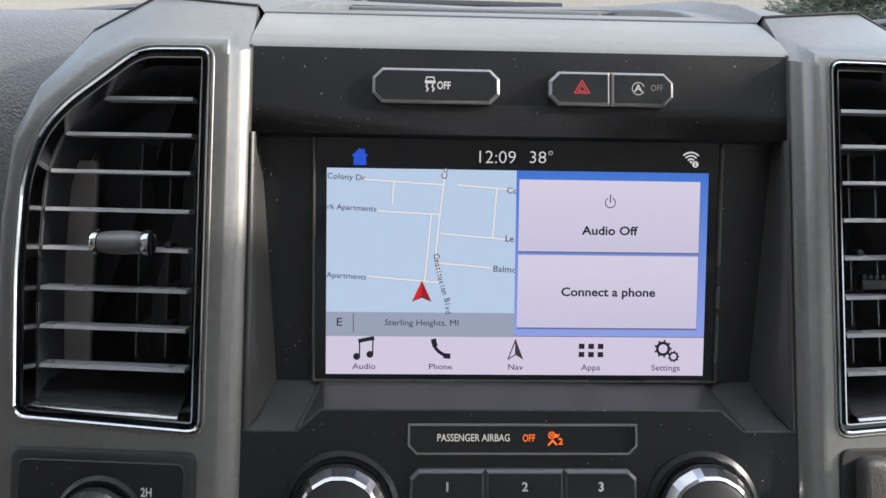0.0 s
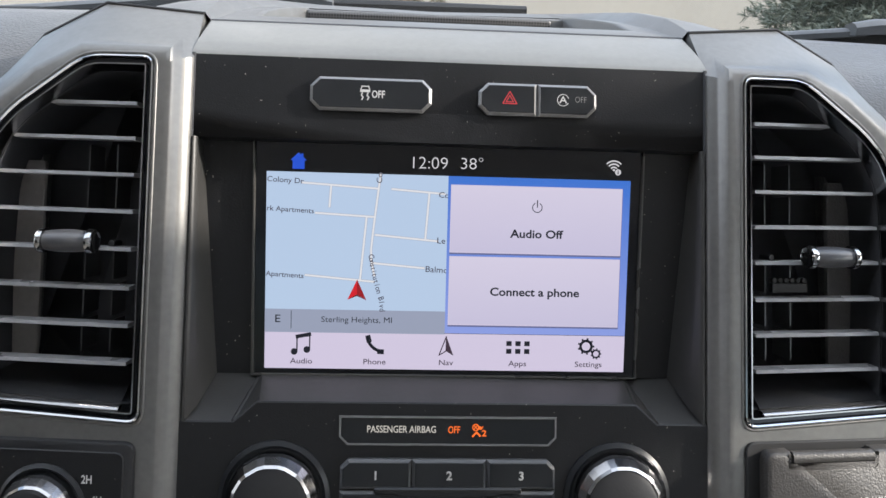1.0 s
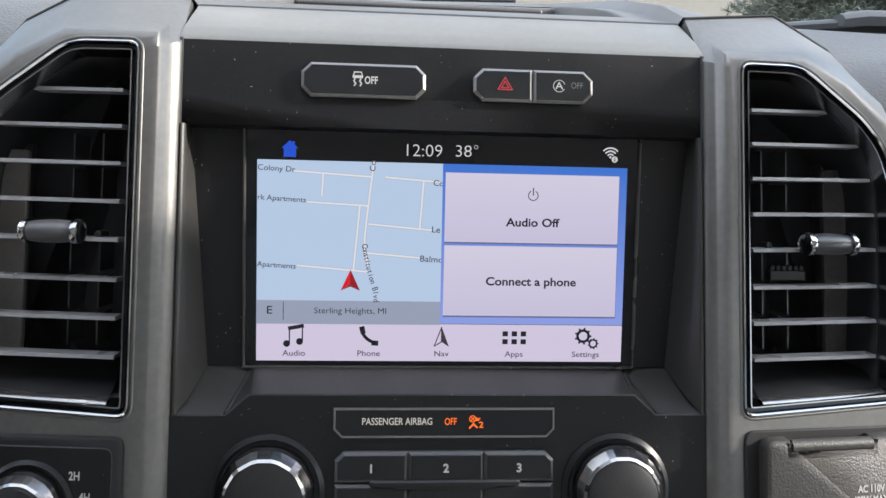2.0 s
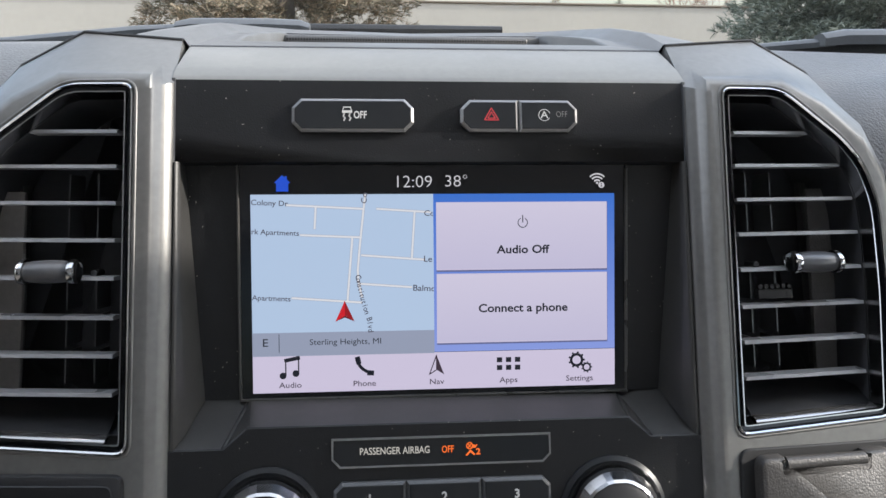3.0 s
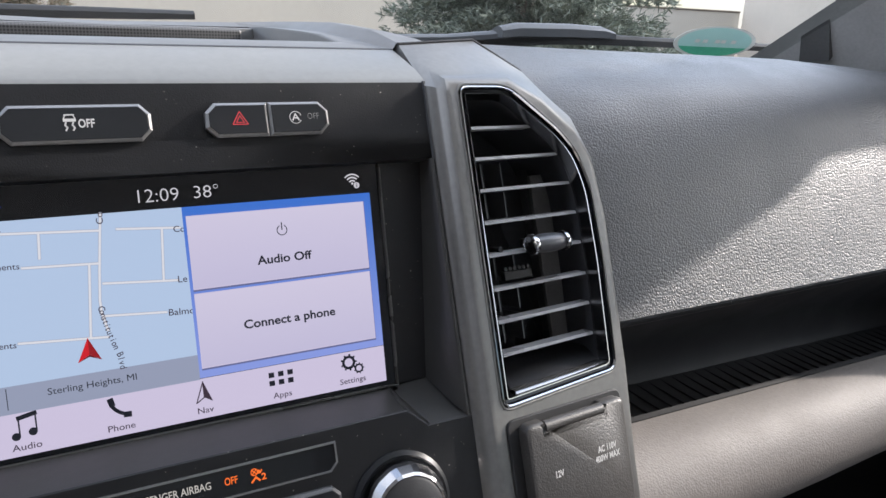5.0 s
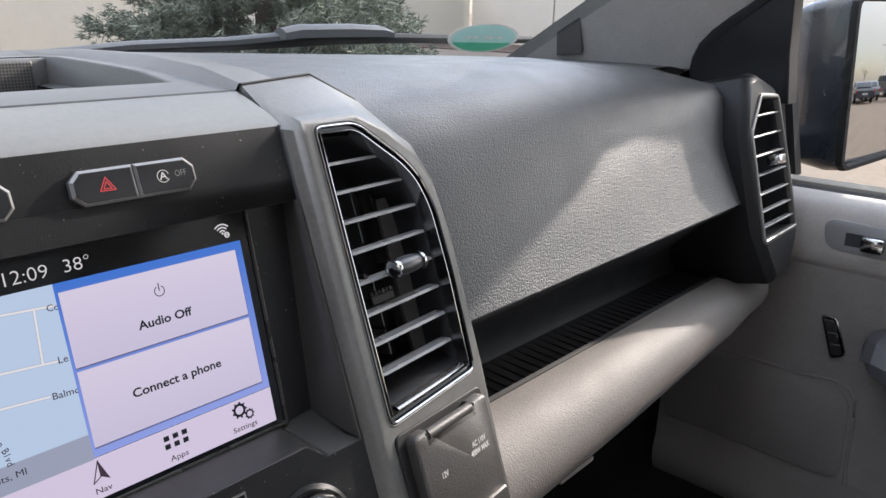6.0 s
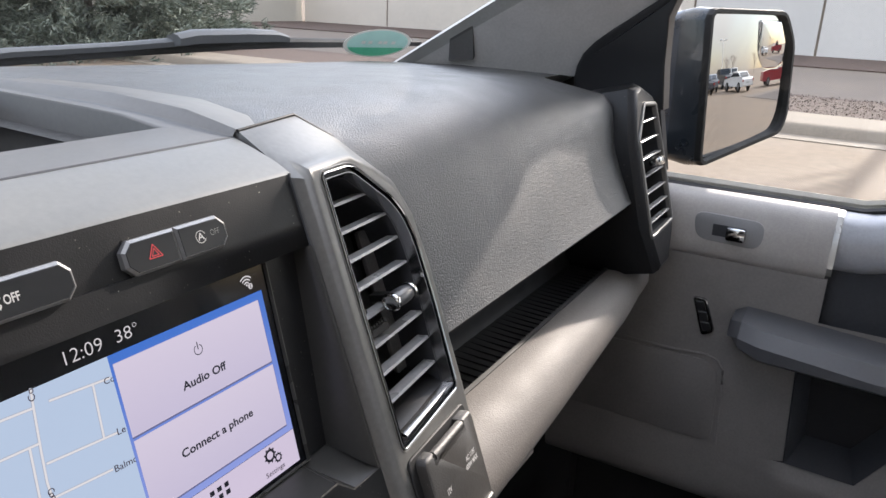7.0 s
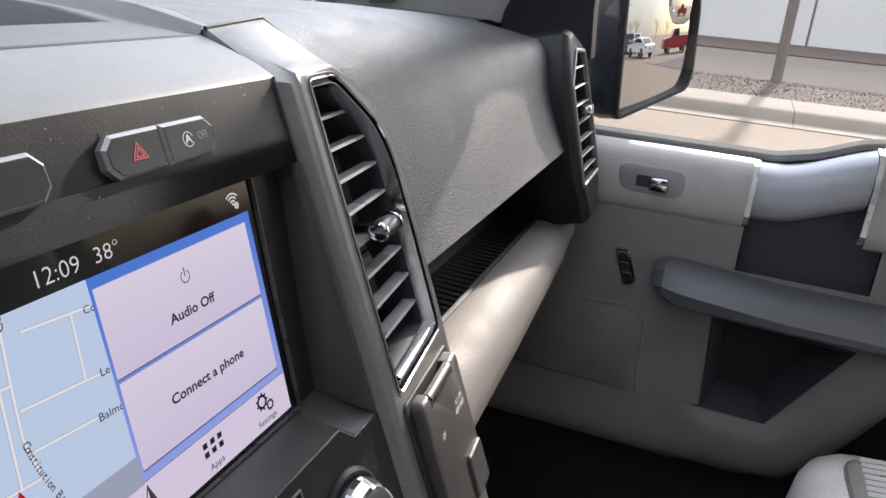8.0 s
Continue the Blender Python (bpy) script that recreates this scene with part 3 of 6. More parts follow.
sw = switch("auto_stop_switch", 0.0387, 0.0665, 0.0714, 0.0864, 0.0042, (0, 1, 1, 0), "black automatic stop switch with white print")
part("ring_symbol", sheet(ring(0.0506, 0.0792, 0.0027, 0.00032, 20, 330), -0.0014, on=FP), WHITE_INK, sw)
part("letter", words("A", 0.0032, 0.0506, 0.0792, -0.0014, on=FP, bold=0.00004), WHITE_INK, sw)
part("off_text", words("OFF", 0.0028, 0.0589, 0.0795, -0.0014, on=FP, bold=-0.00006, squeeze=0.80), GREY_INK, sw)

sign = thing("airbag_sign", FP(0, -0.0725), "gloss black passenger airbag warning sign, lit orange", "warning sign")
outline = chamfered(-0.0487, 0.0487, -0.0786, -0.0665, 0.0034, (0, 0, 1, 1))
part("rim", loft([[FP(x, z, dy) for x, z in inset(outline, o)] for o, dy in ((-0.0006, 0.001), (-0.0003, -0.0008), (0.0004, -0.0008), (0.0006, 0.001))]), EDGE, sign)
part("window", plate(inset(outline, 0.0003), -0.0003, 0.003, 0.0002), PIANO, sign)
part("caption", words("PASSENGER AIRBAG", 0.0030, -0.0212, -0.0720, -0.0006, on=FP, bold=0.00004, squeeze=0.80), PALE_LIT, sign)
part("off_text", words("OFF", 0.0030, 0.0024, -0.0721, -0.0006, on=FP, bold=0.00004, squeeze=0.72), ORANGE, sign)
sx, sz = 0.0134, -0.0722
part("airbag_symbol", sheet([disc(sx + 0.0006, sz + 0.0012, 0.0008, 10)] + ring(sx - 0.0012, sz + 0.0014, 0.0014, 0.0004, 0, 360, 12) + stroke([(sx - 0.0022, sz + 0.0024), (sx - 0.0002, sz + 0.0004)], 0.0004) + stroke([(sx - 0.0022, sz + 0.0004), (sx - 0.0002, sz + 0.0024)], 0.0004) + stroke([(sx - 0.0026, sz - 0.0026), (sx - 0.0008, sz - 0.0008), (sx + 0.0008, sz - 0.0024)], 0.0008) + stroke([(sx + 0.0012, sz + 0.0006), (sx + 0.002, sz + 0.0018)], 0.0005), -0.0006, on=FP), ORANGE, sign)
part("numeral", words("2", 0.0026, 0.0160, -0.0735, -0.0006, on=FP, bold=0.00008), ORANGE, sign)

for k, (x0, x1, cs) in enumerate(((-0.0482, -0.0165, (1, 0, 0, 0)), (-0.0162, 0.0170, (0, 0, 0, 0)), (0.0173, 0.0482, (0, 1, 0, 0)))):
    sw = switch("preset_switch", x0, x1, -0.0976, -0.0846, 0.0036, cs, "black radio preset button with a white numeral", proud=-0.003, rim=VANE)
    part("numeral", words("123"[k], 0.0036, (x0 + x1) / 2, -0.0915, -0.0032, on=FP, bold=0.00015, squeeze=1.0), WHITE_INK, sw)
    sw["group"] = "radio preset buttons"
    sw = switch("preset_switch", x0, x1, -0.1120, -0.0982, 0.0036, (0, 0, 0, 0), "plain black radio button under the numbered row", proud=-0.003, rim=VANE)
    sw["group"] = "radio preset buttons"
slot = thing("disc_slot", FP(0, -0.098), "black disc slot between the rows of radio buttons", "disc slot")
part("rim", plate(rounded([(-0.0330, -0.0966), (0.0330, -0.0966), (0.0330, -0.0990), (0.0250, -0.0992), (0.0210, -0.1006), (-0.0210, -0.1006), (-0.0250, -0.0992), (-0.0330, -0.0990)], 0.001), -0.0036, 0.003, 0.0006), KEY, slot)
part("mouth", plate(rounded(rect(-0.0310, 0.0310, -0.0988, -0.0972), 0.0007), -0.0038, 0.001, 0.0001), RUBBER, slot)


def knob(name, cx, cz, r, label, lift=0.0):
    def at(x, z, dy):
        return FP(x, z, dy - lift)

    k = thing(name, FP(cx, cz), label, "knob", group="dash knobs")
    part("collar", lathe([(r * 1.26, 0.004), (r * 1.26, -0.001), (r * 1.16, -0.0022), (r * 1.08, -0.0008)], (cx, cz), at, 40), KEY, k)
    ring_ = []
    for rr, f in ((r * 1.05, 0.0), (r * 1.05, -0.005), (r * 1.02, -0.0075), (r * 0.90, -0.0115), (r * 0.84, -0.0125), (r * 0.80, -0.0118)):
        ring_.append([at(cx + rr * (1 - 0.012 * (i % 3 == 0)) * math.cos(6.283185 * i / 36), cz + rr * (1 - 0.012 * (i % 3 == 0)) * math.sin(6.283185 * i / 36), f) for i in range(36)])
    part("ring", loft(ring_), DCHROME, k, "faceted chrome ring", sharp=8)
    part("cap", lathe([(r * 0.81, -0.004), (r * 0.81, -0.0120), (r * 0.74, -0.0128), (0.004, -0.0130)], (cx, cz), at, 36), DARK, k, "black rubber cap")
    return k


knob("volume_knob", -0.0768, -0.1015, 0.0194, "black volume knob with a faceted chrome ring")
knob("tuning_knob", 0.0770, -0.1015, 0.0194, "black tuning knob with a faceted chrome ring")


# ---- vent towers ----
def TP(x, z, dy=0.0):
    """A place on the face of the towers, which stand 4 mm proud of the panel."""
    return FP(x, z, dy - 0.004)


def tower_map(s):
    return lambda x, z, dy: FP(s * x, z, dy - 0.004)


SILH = [(0.1215, 0.1190), (0.158, 0.1200), (0.188, 0.1080), (0.2145, 0.0800), (0.2255, 0.0570), (0.2290, 0.0190), (0.2285, -0.0640), (0.2250, -0.1150), (0.223, -0.20), (0.1192, -0.20), (0.1192, 0.0935)]
FRONT = [(0.1282, 0.0960), (0.1690, 0.0970), (0.1905, 0.0860), (0.2105, 0.0675), (0.2205, 0.0500), (0.2245, 0.0190), (0.2235, -0.0640), (0.2205, -0.1150), (0.219, -0.20), (0.1282, -0.20), (0.1282, 0.0900)]
HOLE = [(0.1352, 0.0927), (0.1672, 0.0930), (0.1995, 0.0690), (0.2100, 0.0565), (0.2168, 0.0370), (0.2182, -0.0050), (0.2160, -0.0652), (0.1350, -0.0695)]
# back edge of the cap and the fold under it, from the inner to the outer corner
CAP_BACK = [(0.1242, 0.0300, 0.1218), (0.1715, 0.0312, 0.1254), (0.2010, 0.0260, 0.1065)]
CAP_FOLD = [(0.1284, -0.0038, 0.0996), (0.1745, 0.0035, 0.1012), (0.1955, 0.0040, 0.0905)]


def edge_at(poly, z):
    """The largest x of the outline at height z."""
    out = []
    for a, b in zip(poly, poly[1:] + poly[:1]):
        if (a[1] - z) * (b[1] - z) <= 0 and a[1] != b[1]:
            out.append(a[0] + (b[0] - a[0]) * (z - a[1]) / (b[1] - a[1]))
    return max(out)


def vent(s, name, label, parts_label=""):
    """A tower of the dash with its air vent; s: the side."""
    on = tower_map(s)
    hole = rounded(HOLE, [0.005, 0.008, 0.012, 0.01, 0.01, 0.01, 0.006, 0.006], 4)
    tower = thing("vent_tower", on(0.175, -0.20, 0), "satin graphite trim tower round the air vent", "trim", group="vent towers")
    # face: strips from the outline to the opening
    bm = bmesh.new()
    face_in = HOLE
    edge = [Vector(on(x, z, -0.0012 if k < 3 else -0.002)) for k, (x, z) in enumerate(FRONT)]
    outer = [Vector(on(x, z, -0.002)) for x, z in inset(FRONT, 0.0022)]
    inner = [on(x, z, -0.002) for x, z in face_in]
    ov, iv = [bm.verts.new(p) for p in outer], [bm.verts.new(p) for p in inner]
    for o, i in (((0, 1), (0, 1)), ((1, 2), (1, 2)), ((2, 3), (2,)), ((3, 4), (2, 3)), ((4, 5), (3, 4)), ((5,), (4, 5)), ((5, 6), (5, 6)), ((9, 10, 0), (7, 0)), ((6, 7, 8, 9), (6, 7))):
        bm.faces.new([ov[k] for k in o] + [iv[k] for k in reversed(i)])
    # round the edge back to the silhouette, then straight back; the top folds back as a cap
    side = []
    for k, (x, z) in enumerate(SILH):
        side.append(Vector((s * CAP_BACK[k][0], *CAP_BACK[k][1:])) if k < 3 else Vector(on(x, z, 0.0046 if k > 8 else 0.010)))
    rows = [ov]
    for f in (0.0, 0.1, 0.22, 0.36, 0.5, 0.62, 0.75, 0.88, 1.0):
        row = []
        for k, (a, b) in enumerate(zip(edge, side)):
            if k < 3:
                c = Vector((s * CAP_FOLD[k][0], *CAP_FOLD[k][1:]))
                m = c.lerp(b, 0.25)
                g = min(f / 0.5, 1)
                p = a * (1 - g) ** 2 + c * 2 * g * (1 - g) + m * g * g if f <= 0.5 else m.lerp(b, f / 0.5 - 1)
            else:
                la, de = 0.35 * f + 0.65 * math.sin(f * math.pi / 2), 0.35 * f + 0.65 * (1 - math.cos(f * math.pi / 2))
                p = Vector((a.x + (b.x - a.x) * la, a.y + (b.y - a.y) * de, a.z + (b.z - a.z) * la))
            row.append(bm.verts.new(p))
        rows.append(row)
    rows.append([bm.verts.new(p + Vector((0, 0.045, -0.006 if k < 3 else 0))) for k, p in enumerate(side)])
    for a, b in zip(rows, rows[1:]):
        for k in range(11):
            j = (k + 1) % 11
            bm.faces.new((a[k], a[j], b[j], b[k]))
    bmesh.ops.recalc_face_normals(bm, faces=bm.faces)
    part("cap_seal", tube([side[0] + Vector((0, 0.0, -0.012)), side[0], side[1], side[2] + Vector((0, 0.004, 0.002)), side[3] + Vector((0, 0.006, 0.001))], 0.0011, 8), RUBBER, tower, "black foam seal")
    part("tower_body", bm, SATIN, tower, sharp=40)

    v = thing(name, on(0.18, -0.07, 0), label, "air vent", group="air vents")
    prof = ((-0.0003, 0.0005), (0.0002, -0.0030), (0.0008, -0.0033), (0.0014, -0.0026), (0.0018, -0.0006), (0.0034, -0.0004), (0.0037, -0.0018), (0.0043, -0.0018), (0.0050, 0.0010), (0.0064, 0.006))
    part("chrome_frame", loft([[on(x, z, dy) for x, z in inset(hole, o)] for o, dy in prof[:4]]), CHROME, v, "thin chrome frame", sharp=50)
    part("frame_lip", loft([[on(x, z, dy) for x, z in inset(hole, o)] for o, dy in ((-0.0018, -0.0018), (-0.0014, -0.0024), (-0.0008, -0.0025), (-0.0002, -0.0019))]), SATIN, v, "graphite lip round the frame", sharp=60)
    part("groove", loft([[on(x, z, dy) for x, z in inset(hole, o)] for o, dy in prof[3:6]]), PIANO, v)
    part("inner_frame", loft([[on(x, z, dy) for x, z in inset(hole, o)] for o, dy in prof[5:]]), DCHROME, v, "inner dark chrome frame", sharp=50)
    part("duct", loft([[on(x, z, dy) for x, z in inset(hole, o)] for o, dy in ((0.0062, 0.005), (0.0066, 0.012), (0.0070, 0.055), (0.0300, 0.055))], cap1=True), DUCT, v)
    # the sloping floor lip
    fl = loft([[on(0.1462, -0.0642, 0.002), on(edge_at(HOLE, -0.06) - 0.006, -0.0612, 0.002)], [on(0.1462, -0.0560, 0.016), on(edge_at(HOLE, -0.06) - 0.006, -0.0535, 0.016)], [on(0.1462, -0.0545, 0.04), on(edge_at(HOLE, -0.06) - 0.006, -0.0520, 0.04)]], closed=False)
    part("floor_lip", fl, DARK, v)
    xr = edge_at(HOLE, -0.06) - 0.0058
    part("lower_bar", loft([[on(x, z + (x - 0.1455) * 0.04, dy) for z, dy in ((-0.0655, 0.0), (-0.0650, -0.0010), (-0.0638, -0.0007), (-0.0628, 0.0012), (-0.0622, 0.0045))] for x in (0.1455, 0.165, 0.19, xr)], closed=False), BAR, v, "dark silver bar along the vent floor", sharp=50)
    for k, z in enumerate((0.0718, 0.0557, 0.0391, 0.0222, 0.0052, -0.0123, -0.0290, -0.0458)):
        x1 = edge_at(HOLE, z + 0.002) - 0.0072
        sec = [(0.0060, -0.0007), (0.0064, 0.0009), (0.0145, 0.0011), (0.0145, -0.0009)]
        bm = loft([[on(x, z + t + (x - 0.146) * 0.012, f) for f, t in sec] for x in (0.1452, x1)], cap0=True, cap1=True)
        part("slat", bm, SLAT, v)
    for x in (0.1490, 0.1606, 0.1744):
        for z0, z1 in ((0.040, 0.054), (0.0235, 0.0375), (-0.0105, 0.004), (-0.0275, -0.013), (-0.0445, -0.030)):
            if x < edge_at(HOLE, z1) - 0.012:
                bm = bmesh.new()
                box(x - 0.0004, x + 0.0004, 0, 0.018, z0, z1, bm=bm)
                for vt in bm.verts:
                    vt.co = on(vt.co.x, vt.co.z, 0.026 + vt.co.y)
                part("vane", bm, VANE, v)
    tx, tz = (0.1802 if s > 0 else 0.1712), 0.0090
    body = []
    for k in range(9):
        u = -1 + k / 4
        bulge = 1 - 0.18 * u * u
        body.append([on(tx + u * 0.0100, tz + 0.0052 * bulge * math.sin(6.283185 * i / 14), -0.001 - 0.0062 * bulge * math.cos(6.283185 * i / 14)) for i in range(14)])
    tb = part("tab", loft(body, cap0=True, cap1=True), TAB, v, "dark grey ridged tab", sharp=50)
    for e in (-1, 1):
        rg = []
        for q, rr in ((0.0096, 0.9), (0.0098, 1.06), (0.0112, 1.10), (0.0124, 1.04), (0.0128, 0.86), (0.0122, 0.72)):
            rg.append([on(tx + e * q, tz + 0.0052 * rr * math.sin(6.283185 * i / 14), -0.001 - 0.0062 * rr * math.cos(6.283185 * i / 14)) for i in range(14)])
        part("tab_end", loft(rg, cap0=True, cap1=True), CHROME, tb, "chrome end ring", sharp=50)
    part("tab_stem", plate(rect(tx - 0.004, tx + 0.004, tz - 0.002, tz + 0.002), 0.002, 0.020, 0.0004, on=on), DARK, v)
    # linkage behind the tab
    if s > 0:
        lk = plate(rect(0.1560, 0.1745, -0.0090, -0.0045), 0.010, 0.014, 0.0003, on=on)
        for q in range(6):
            plate(disc(0.1575 + q * 0.0031, -0.0032, 0.0013, 8), 0.0105, 0.013, 0.0002, on=on, bm=lk)
        part("linkage", lk, RUBBER, v)
    # left flap has a lighter colour in place of the light falling on it
    part("flap", plate(rounded(rect(0.198, 0.2125, -0.050, 0.046), 0.002), 0.030, 0.033, 0.0004, on=on), PILLAR_MESH if s > 0 else TAUPE_LOW, v, "grey flap inside the duct")
    part("pivot", plate(disc(0.1558, 0.0075, 0.0016, 8), 0.010, 0.02, 0.0002, on=on), DARK, v)
    return tower


vent(-1, "air_vent", "tall air vent with black slats, a tab and a chrome frame")
vent(1, "air_vent", "tall air vent with black slats, a tab and a chrome frame")

# power socket cover under the passenger-side tower
cover = thing("socket_cover", TP(0.178, -0.15), "grained black hinged power socket cover with white print", "socket cover")
part("gasket", plate(rounded(rect(0.1350, 0.2150, -0.168, -0.0752), 0.005), -0.0034, 0.004, 0.0006, on=TP), RUBBER, cover, "black recess round the lid")
lid = rounded([(0.1415, -0.0778), (0.1540, -0.0778), (0.1540, -0.0836), (0.1952, -0.0836), (0.1952, -0.0778), (0.2112, -0.0775), (0.2105, -0.1250), (0.2085, -0.1620), (0.1415, -0.1620)], [0.005, 0.0006, 0.0006, 0.0006, 0.0006, 0.005, 0.004, 0.004, 0.004])
part("lid", plate(lid, -0.0105, -0.0005, 0.0022, steps=2, on=TP), COVER, cover, "grained lid with worn edges", sharp=40)
part("hinge", loft([[TP(x, -0.0807 + 0.0030 * math.sin(a), -0.0085 - 0.0030 * math.cos(a)) for a in [6.283185 * i / 12 for i in range(12)]] for x in (0.1543, 0.1949)], cap0=True, cap1=True), COVER, cover)
part("latch", plate(rounded(rect(0.182, 0.2080, -0.1600, -0.1330), 0.003), -0.0125, -0.006, 0.001, on=TP), COVER, cover)
part("rating_text", words("AC 110V", 0.0031, 0.1935, -0.1005, -0.0107, on=TP, bold=0.00012, squeeze=0.8), WHITE_INK, cover)
part("rating_text", words("400W MAX", 0.0031, 0.1930, -0.1052, -0.0107, on=TP, bold=0.00012, squeeze=0.8), WHITE_INK, cover)
part("socket_text", words("12V", 0.0032, 0.1587, -0.1050, -0.0107, on=TP, bold=0.00012, squeeze=0.8), WHITE_INK, cover)

# four-wheel-drive selector under the driver-side tower
sel = thing("drive_selector", TP(-0.178, -0.14), "black drive selector panel with a chrome knob", "selector")
part("plate", plate(rounded(rect(-0.2150, -0.1362, -0.165, -0.0768), 0.005), -0.0048, 0.004, 0.0018, steps=2, on=TP), DARK, sel)
part("inner_plate", plate(rounded(rect(-0.2110, -0.1402, -0.161, -0.0808), 0.004), -0.0054, 0.0, 0.0004, on=TP), FACE, sel)
part("mode_text", words("2H", 0.0034, -0.1557, -0.0926, -0.0058, on=TP, bold=0.0001, squeeze=0.8), WHITE_INK, sel)
part("mode_text", words("4H", 0.0034, -0.1511, -0.1012, -0.0058, on=TP, bold=0.0001, squeeze=0.8), WHITE_INK, sel)
part("mode_text", words("4L", 0.0034, -0.1530, -0.1120, -0.0058, on=TP, bold=0.0001, squeeze=0.8), WHITE_INK, sel)
knob("selector_knob", -0.1752, -0.1060, 0.0156, "chrome four-wheel-drive selector knob", 0.009)


# ---- top and passenger side of the dash (upright frame) ----
def cowl(x):
    """How far ahead the foot of the windshield lies."""
    return 0.66 - 0.20 * (abs(x) / 0.8) ** 2


def pad_profile(x, s=1):
    """Section of the padded dash at x: from the windshield over the crest, down the face to its lower edge."""
    y1, ye, ze = cowl(x), 0.385, 0.1185 - 0.036 * x
    f, g = min((x - 0.2) / 0.5, 1), min(max((x - 0.56) / 0.16, 0), 1)
    return [(y1, 0.056), (y1 - 0.02, 0.066), (y1 * 0.5 + ye * 0.5, ze - 0.008), (ye + 0.02, ze - 0.0012), (ye, ze), (0.30, (ze + 0.108 - 0.006 * f) / 2 + 0.001 - 0.004 * g), (0.22, (ze + 0.324 - 0.018 * f) / 4 + 0.001 - 0.007 * g), (0.14, 0.108 - 0.006 * f - 0.010 * g), (0.11, 0.101 - 0.004 * f - 0.010 * g), (0.085, 0.092 - 0.002 * f - 0.007 * g), (0.065 - 0.010 * g, 0.079 - 0.001 * g), (0.052 - 0.009 * g, 0.062 + 0.004 * g), (0.041 - 0.005 * g, 0.040), (0.028, 0.010), (0.015, -0.022), (0.005, -0.044), (0.002, -0.050), (0.012, -0.054)]


for s in (1, -1):
    secs = [[(s * x, max(y, 0.078), z - dz if y > 0.078 else 0.088 - dz) for y, z in pad_profile(max(x, 0.2))] for x, dz in ((0.09, 0.012), (0.14, 0.006), (0.185, 0.001), (0.2045, 0.0))]
    for x, drop, back in ((0.205, 0.0, 0.006), (0.222, 0.0, 0.0), (0.30, 0, 0), (0.42, 0, 0), (0.54, 0, 0), (0.64, 0, 0), (0.70, 0.0, 0.0), (0.724, 0.0, 0.0), (0.738, 0.0012, 0.001), (0.748, 0.0045, 0.004), (0.753, 0.010, 0.010)):
        secs.append([(s * x, y + (back if z < 0.09 else 0), z - (drop if z > 0.02 else 0)) for y, z in pad_profile(x)])
    dp = thing("dash_pad", (s * 0.5, 0.1, -0.05), "dark grained padded dash top and face", "dash pad", group="dash pads", m=WF)
    part("skin", loft(secs, closed=False), LEATHER, dp, sharp=60)
    part("end", loft([[(s * x, y, z - 0.0025 - (0.006 if x > 0.84 else 0.0)) for y, z in [p for p in pad_profile(x) if p[0] > 0.13]] for x in (0.70, 0.75, 0.80, 0.845, 0.875)], closed=False), LEATHER, dp, sharp=60)
    part("lower_trim", tube([(s * x, 0.011, -0.0555) for x in (0.215, 0.4, 0.6, 0.75)], 0.0035, 8), FACE, dp, "smooth dark bead along the lower edge")

# middle of the dash top: a shelf behind the seam, an open bin and the arched rim round it
top = thing("storage_bin", (0, 0.1, 0.1), "grey plastic storage bin moulded into the dash top", "storage bin", m=WF)


# half of the bowl round the bin, from the tower to the middle of its back: inner edge, flat band, ridge, foot
BOWL = [((0.1050, 0.097, 0.1107), (0.1210, 0.0595, 0.1082), (0.1245, 0.060, 0.1115), (0.155, 0.070, 0.104)),
        ((0.1050, 0.130, 0.1145), (0.1175, 0.108, 0.1125), (0.1270, 0.100, 0.1180), (0.190, 0.115, 0.1055)),
        ((0.1030, 0.160, 0.1157), (0.1130, 0.156, 0.1155), (0.1250, 0.160, 0.1217), (0.208, 0.175, 0.1083)),
        ((0.1020, 0.200, 0.1166), (0.1110, 0.206, 0.1165), (0.1220, 0.212, 0.1217), (0.210, 0.240, 0.1085)),
        ((0.1010, 0.240, 0.1172), (0.1080, 0.250, 0.1170), (0.1180, 0.260, 0.1212), (0.200, 0.310, 0.1080)),
        ((0.0960, 0.258, 0.1168), (0.0940, 0.269, 0.1166), (0.0900, 0.285, 0.1195), (0.130, 0.360, 0.1060)),
        ((0.0, 0.262, 0.1160), (0.0, 0.272, 0.1155), (0.0, 0.290, 0.1175), (0.0, 0.370, 0.1040))]


def bowl_row(secs, sx):
    out = []
    for i_, b_, r_, o_ in secs:
        i_, b_, r_, o_ = (Vector((sx * p[0], p[1], p[2])) for p in (i_, b_, r_, o_))
        down = i_ + Vector((-sx * 0.001, 0.001, -0.0012))
        out.append([down + Vector((0, 0, -0.045)), down, i_, i_.lerp(b_, 0.12), i_.lerp(b_, 0.9), b_, b_.lerp(r_, 0.15) + Vector((0, 0, -0.0002)), b_.lerp(r_, 0.85) + Vector((0, 0, 0.0008)), r_, r_.lerp(o_, 0.12) + Vector((0, 0, 0.001)), r_.lerp(o_, 0.5) + Vector((0, 0, 0.002)), o_])
    return out


part("bowl", loft(bowl_row(BOWL, 1) + bowl_row(BOWL[-2::-1], -1), closed=False), TOP, top, sharp=50)
part("shelf", loft([[(-w, y, z), (0, y, z), (w, y, z)] for w, y, z in ((0.1210, 0.0570, 0.098), (0.1210, 0.0580, 0.1066), (0.1212, 0.0588, 0.1076), (0.1210, 0.0600, 0.1081), (0.1055, 0.0955, 0.1108), (0.1050, 0.0968, 0.1105), (0.1045, 0.0978, 0.1090), (0.1045, 0.0990, 0.062))], closed=False), TOP, top, sharp=40)
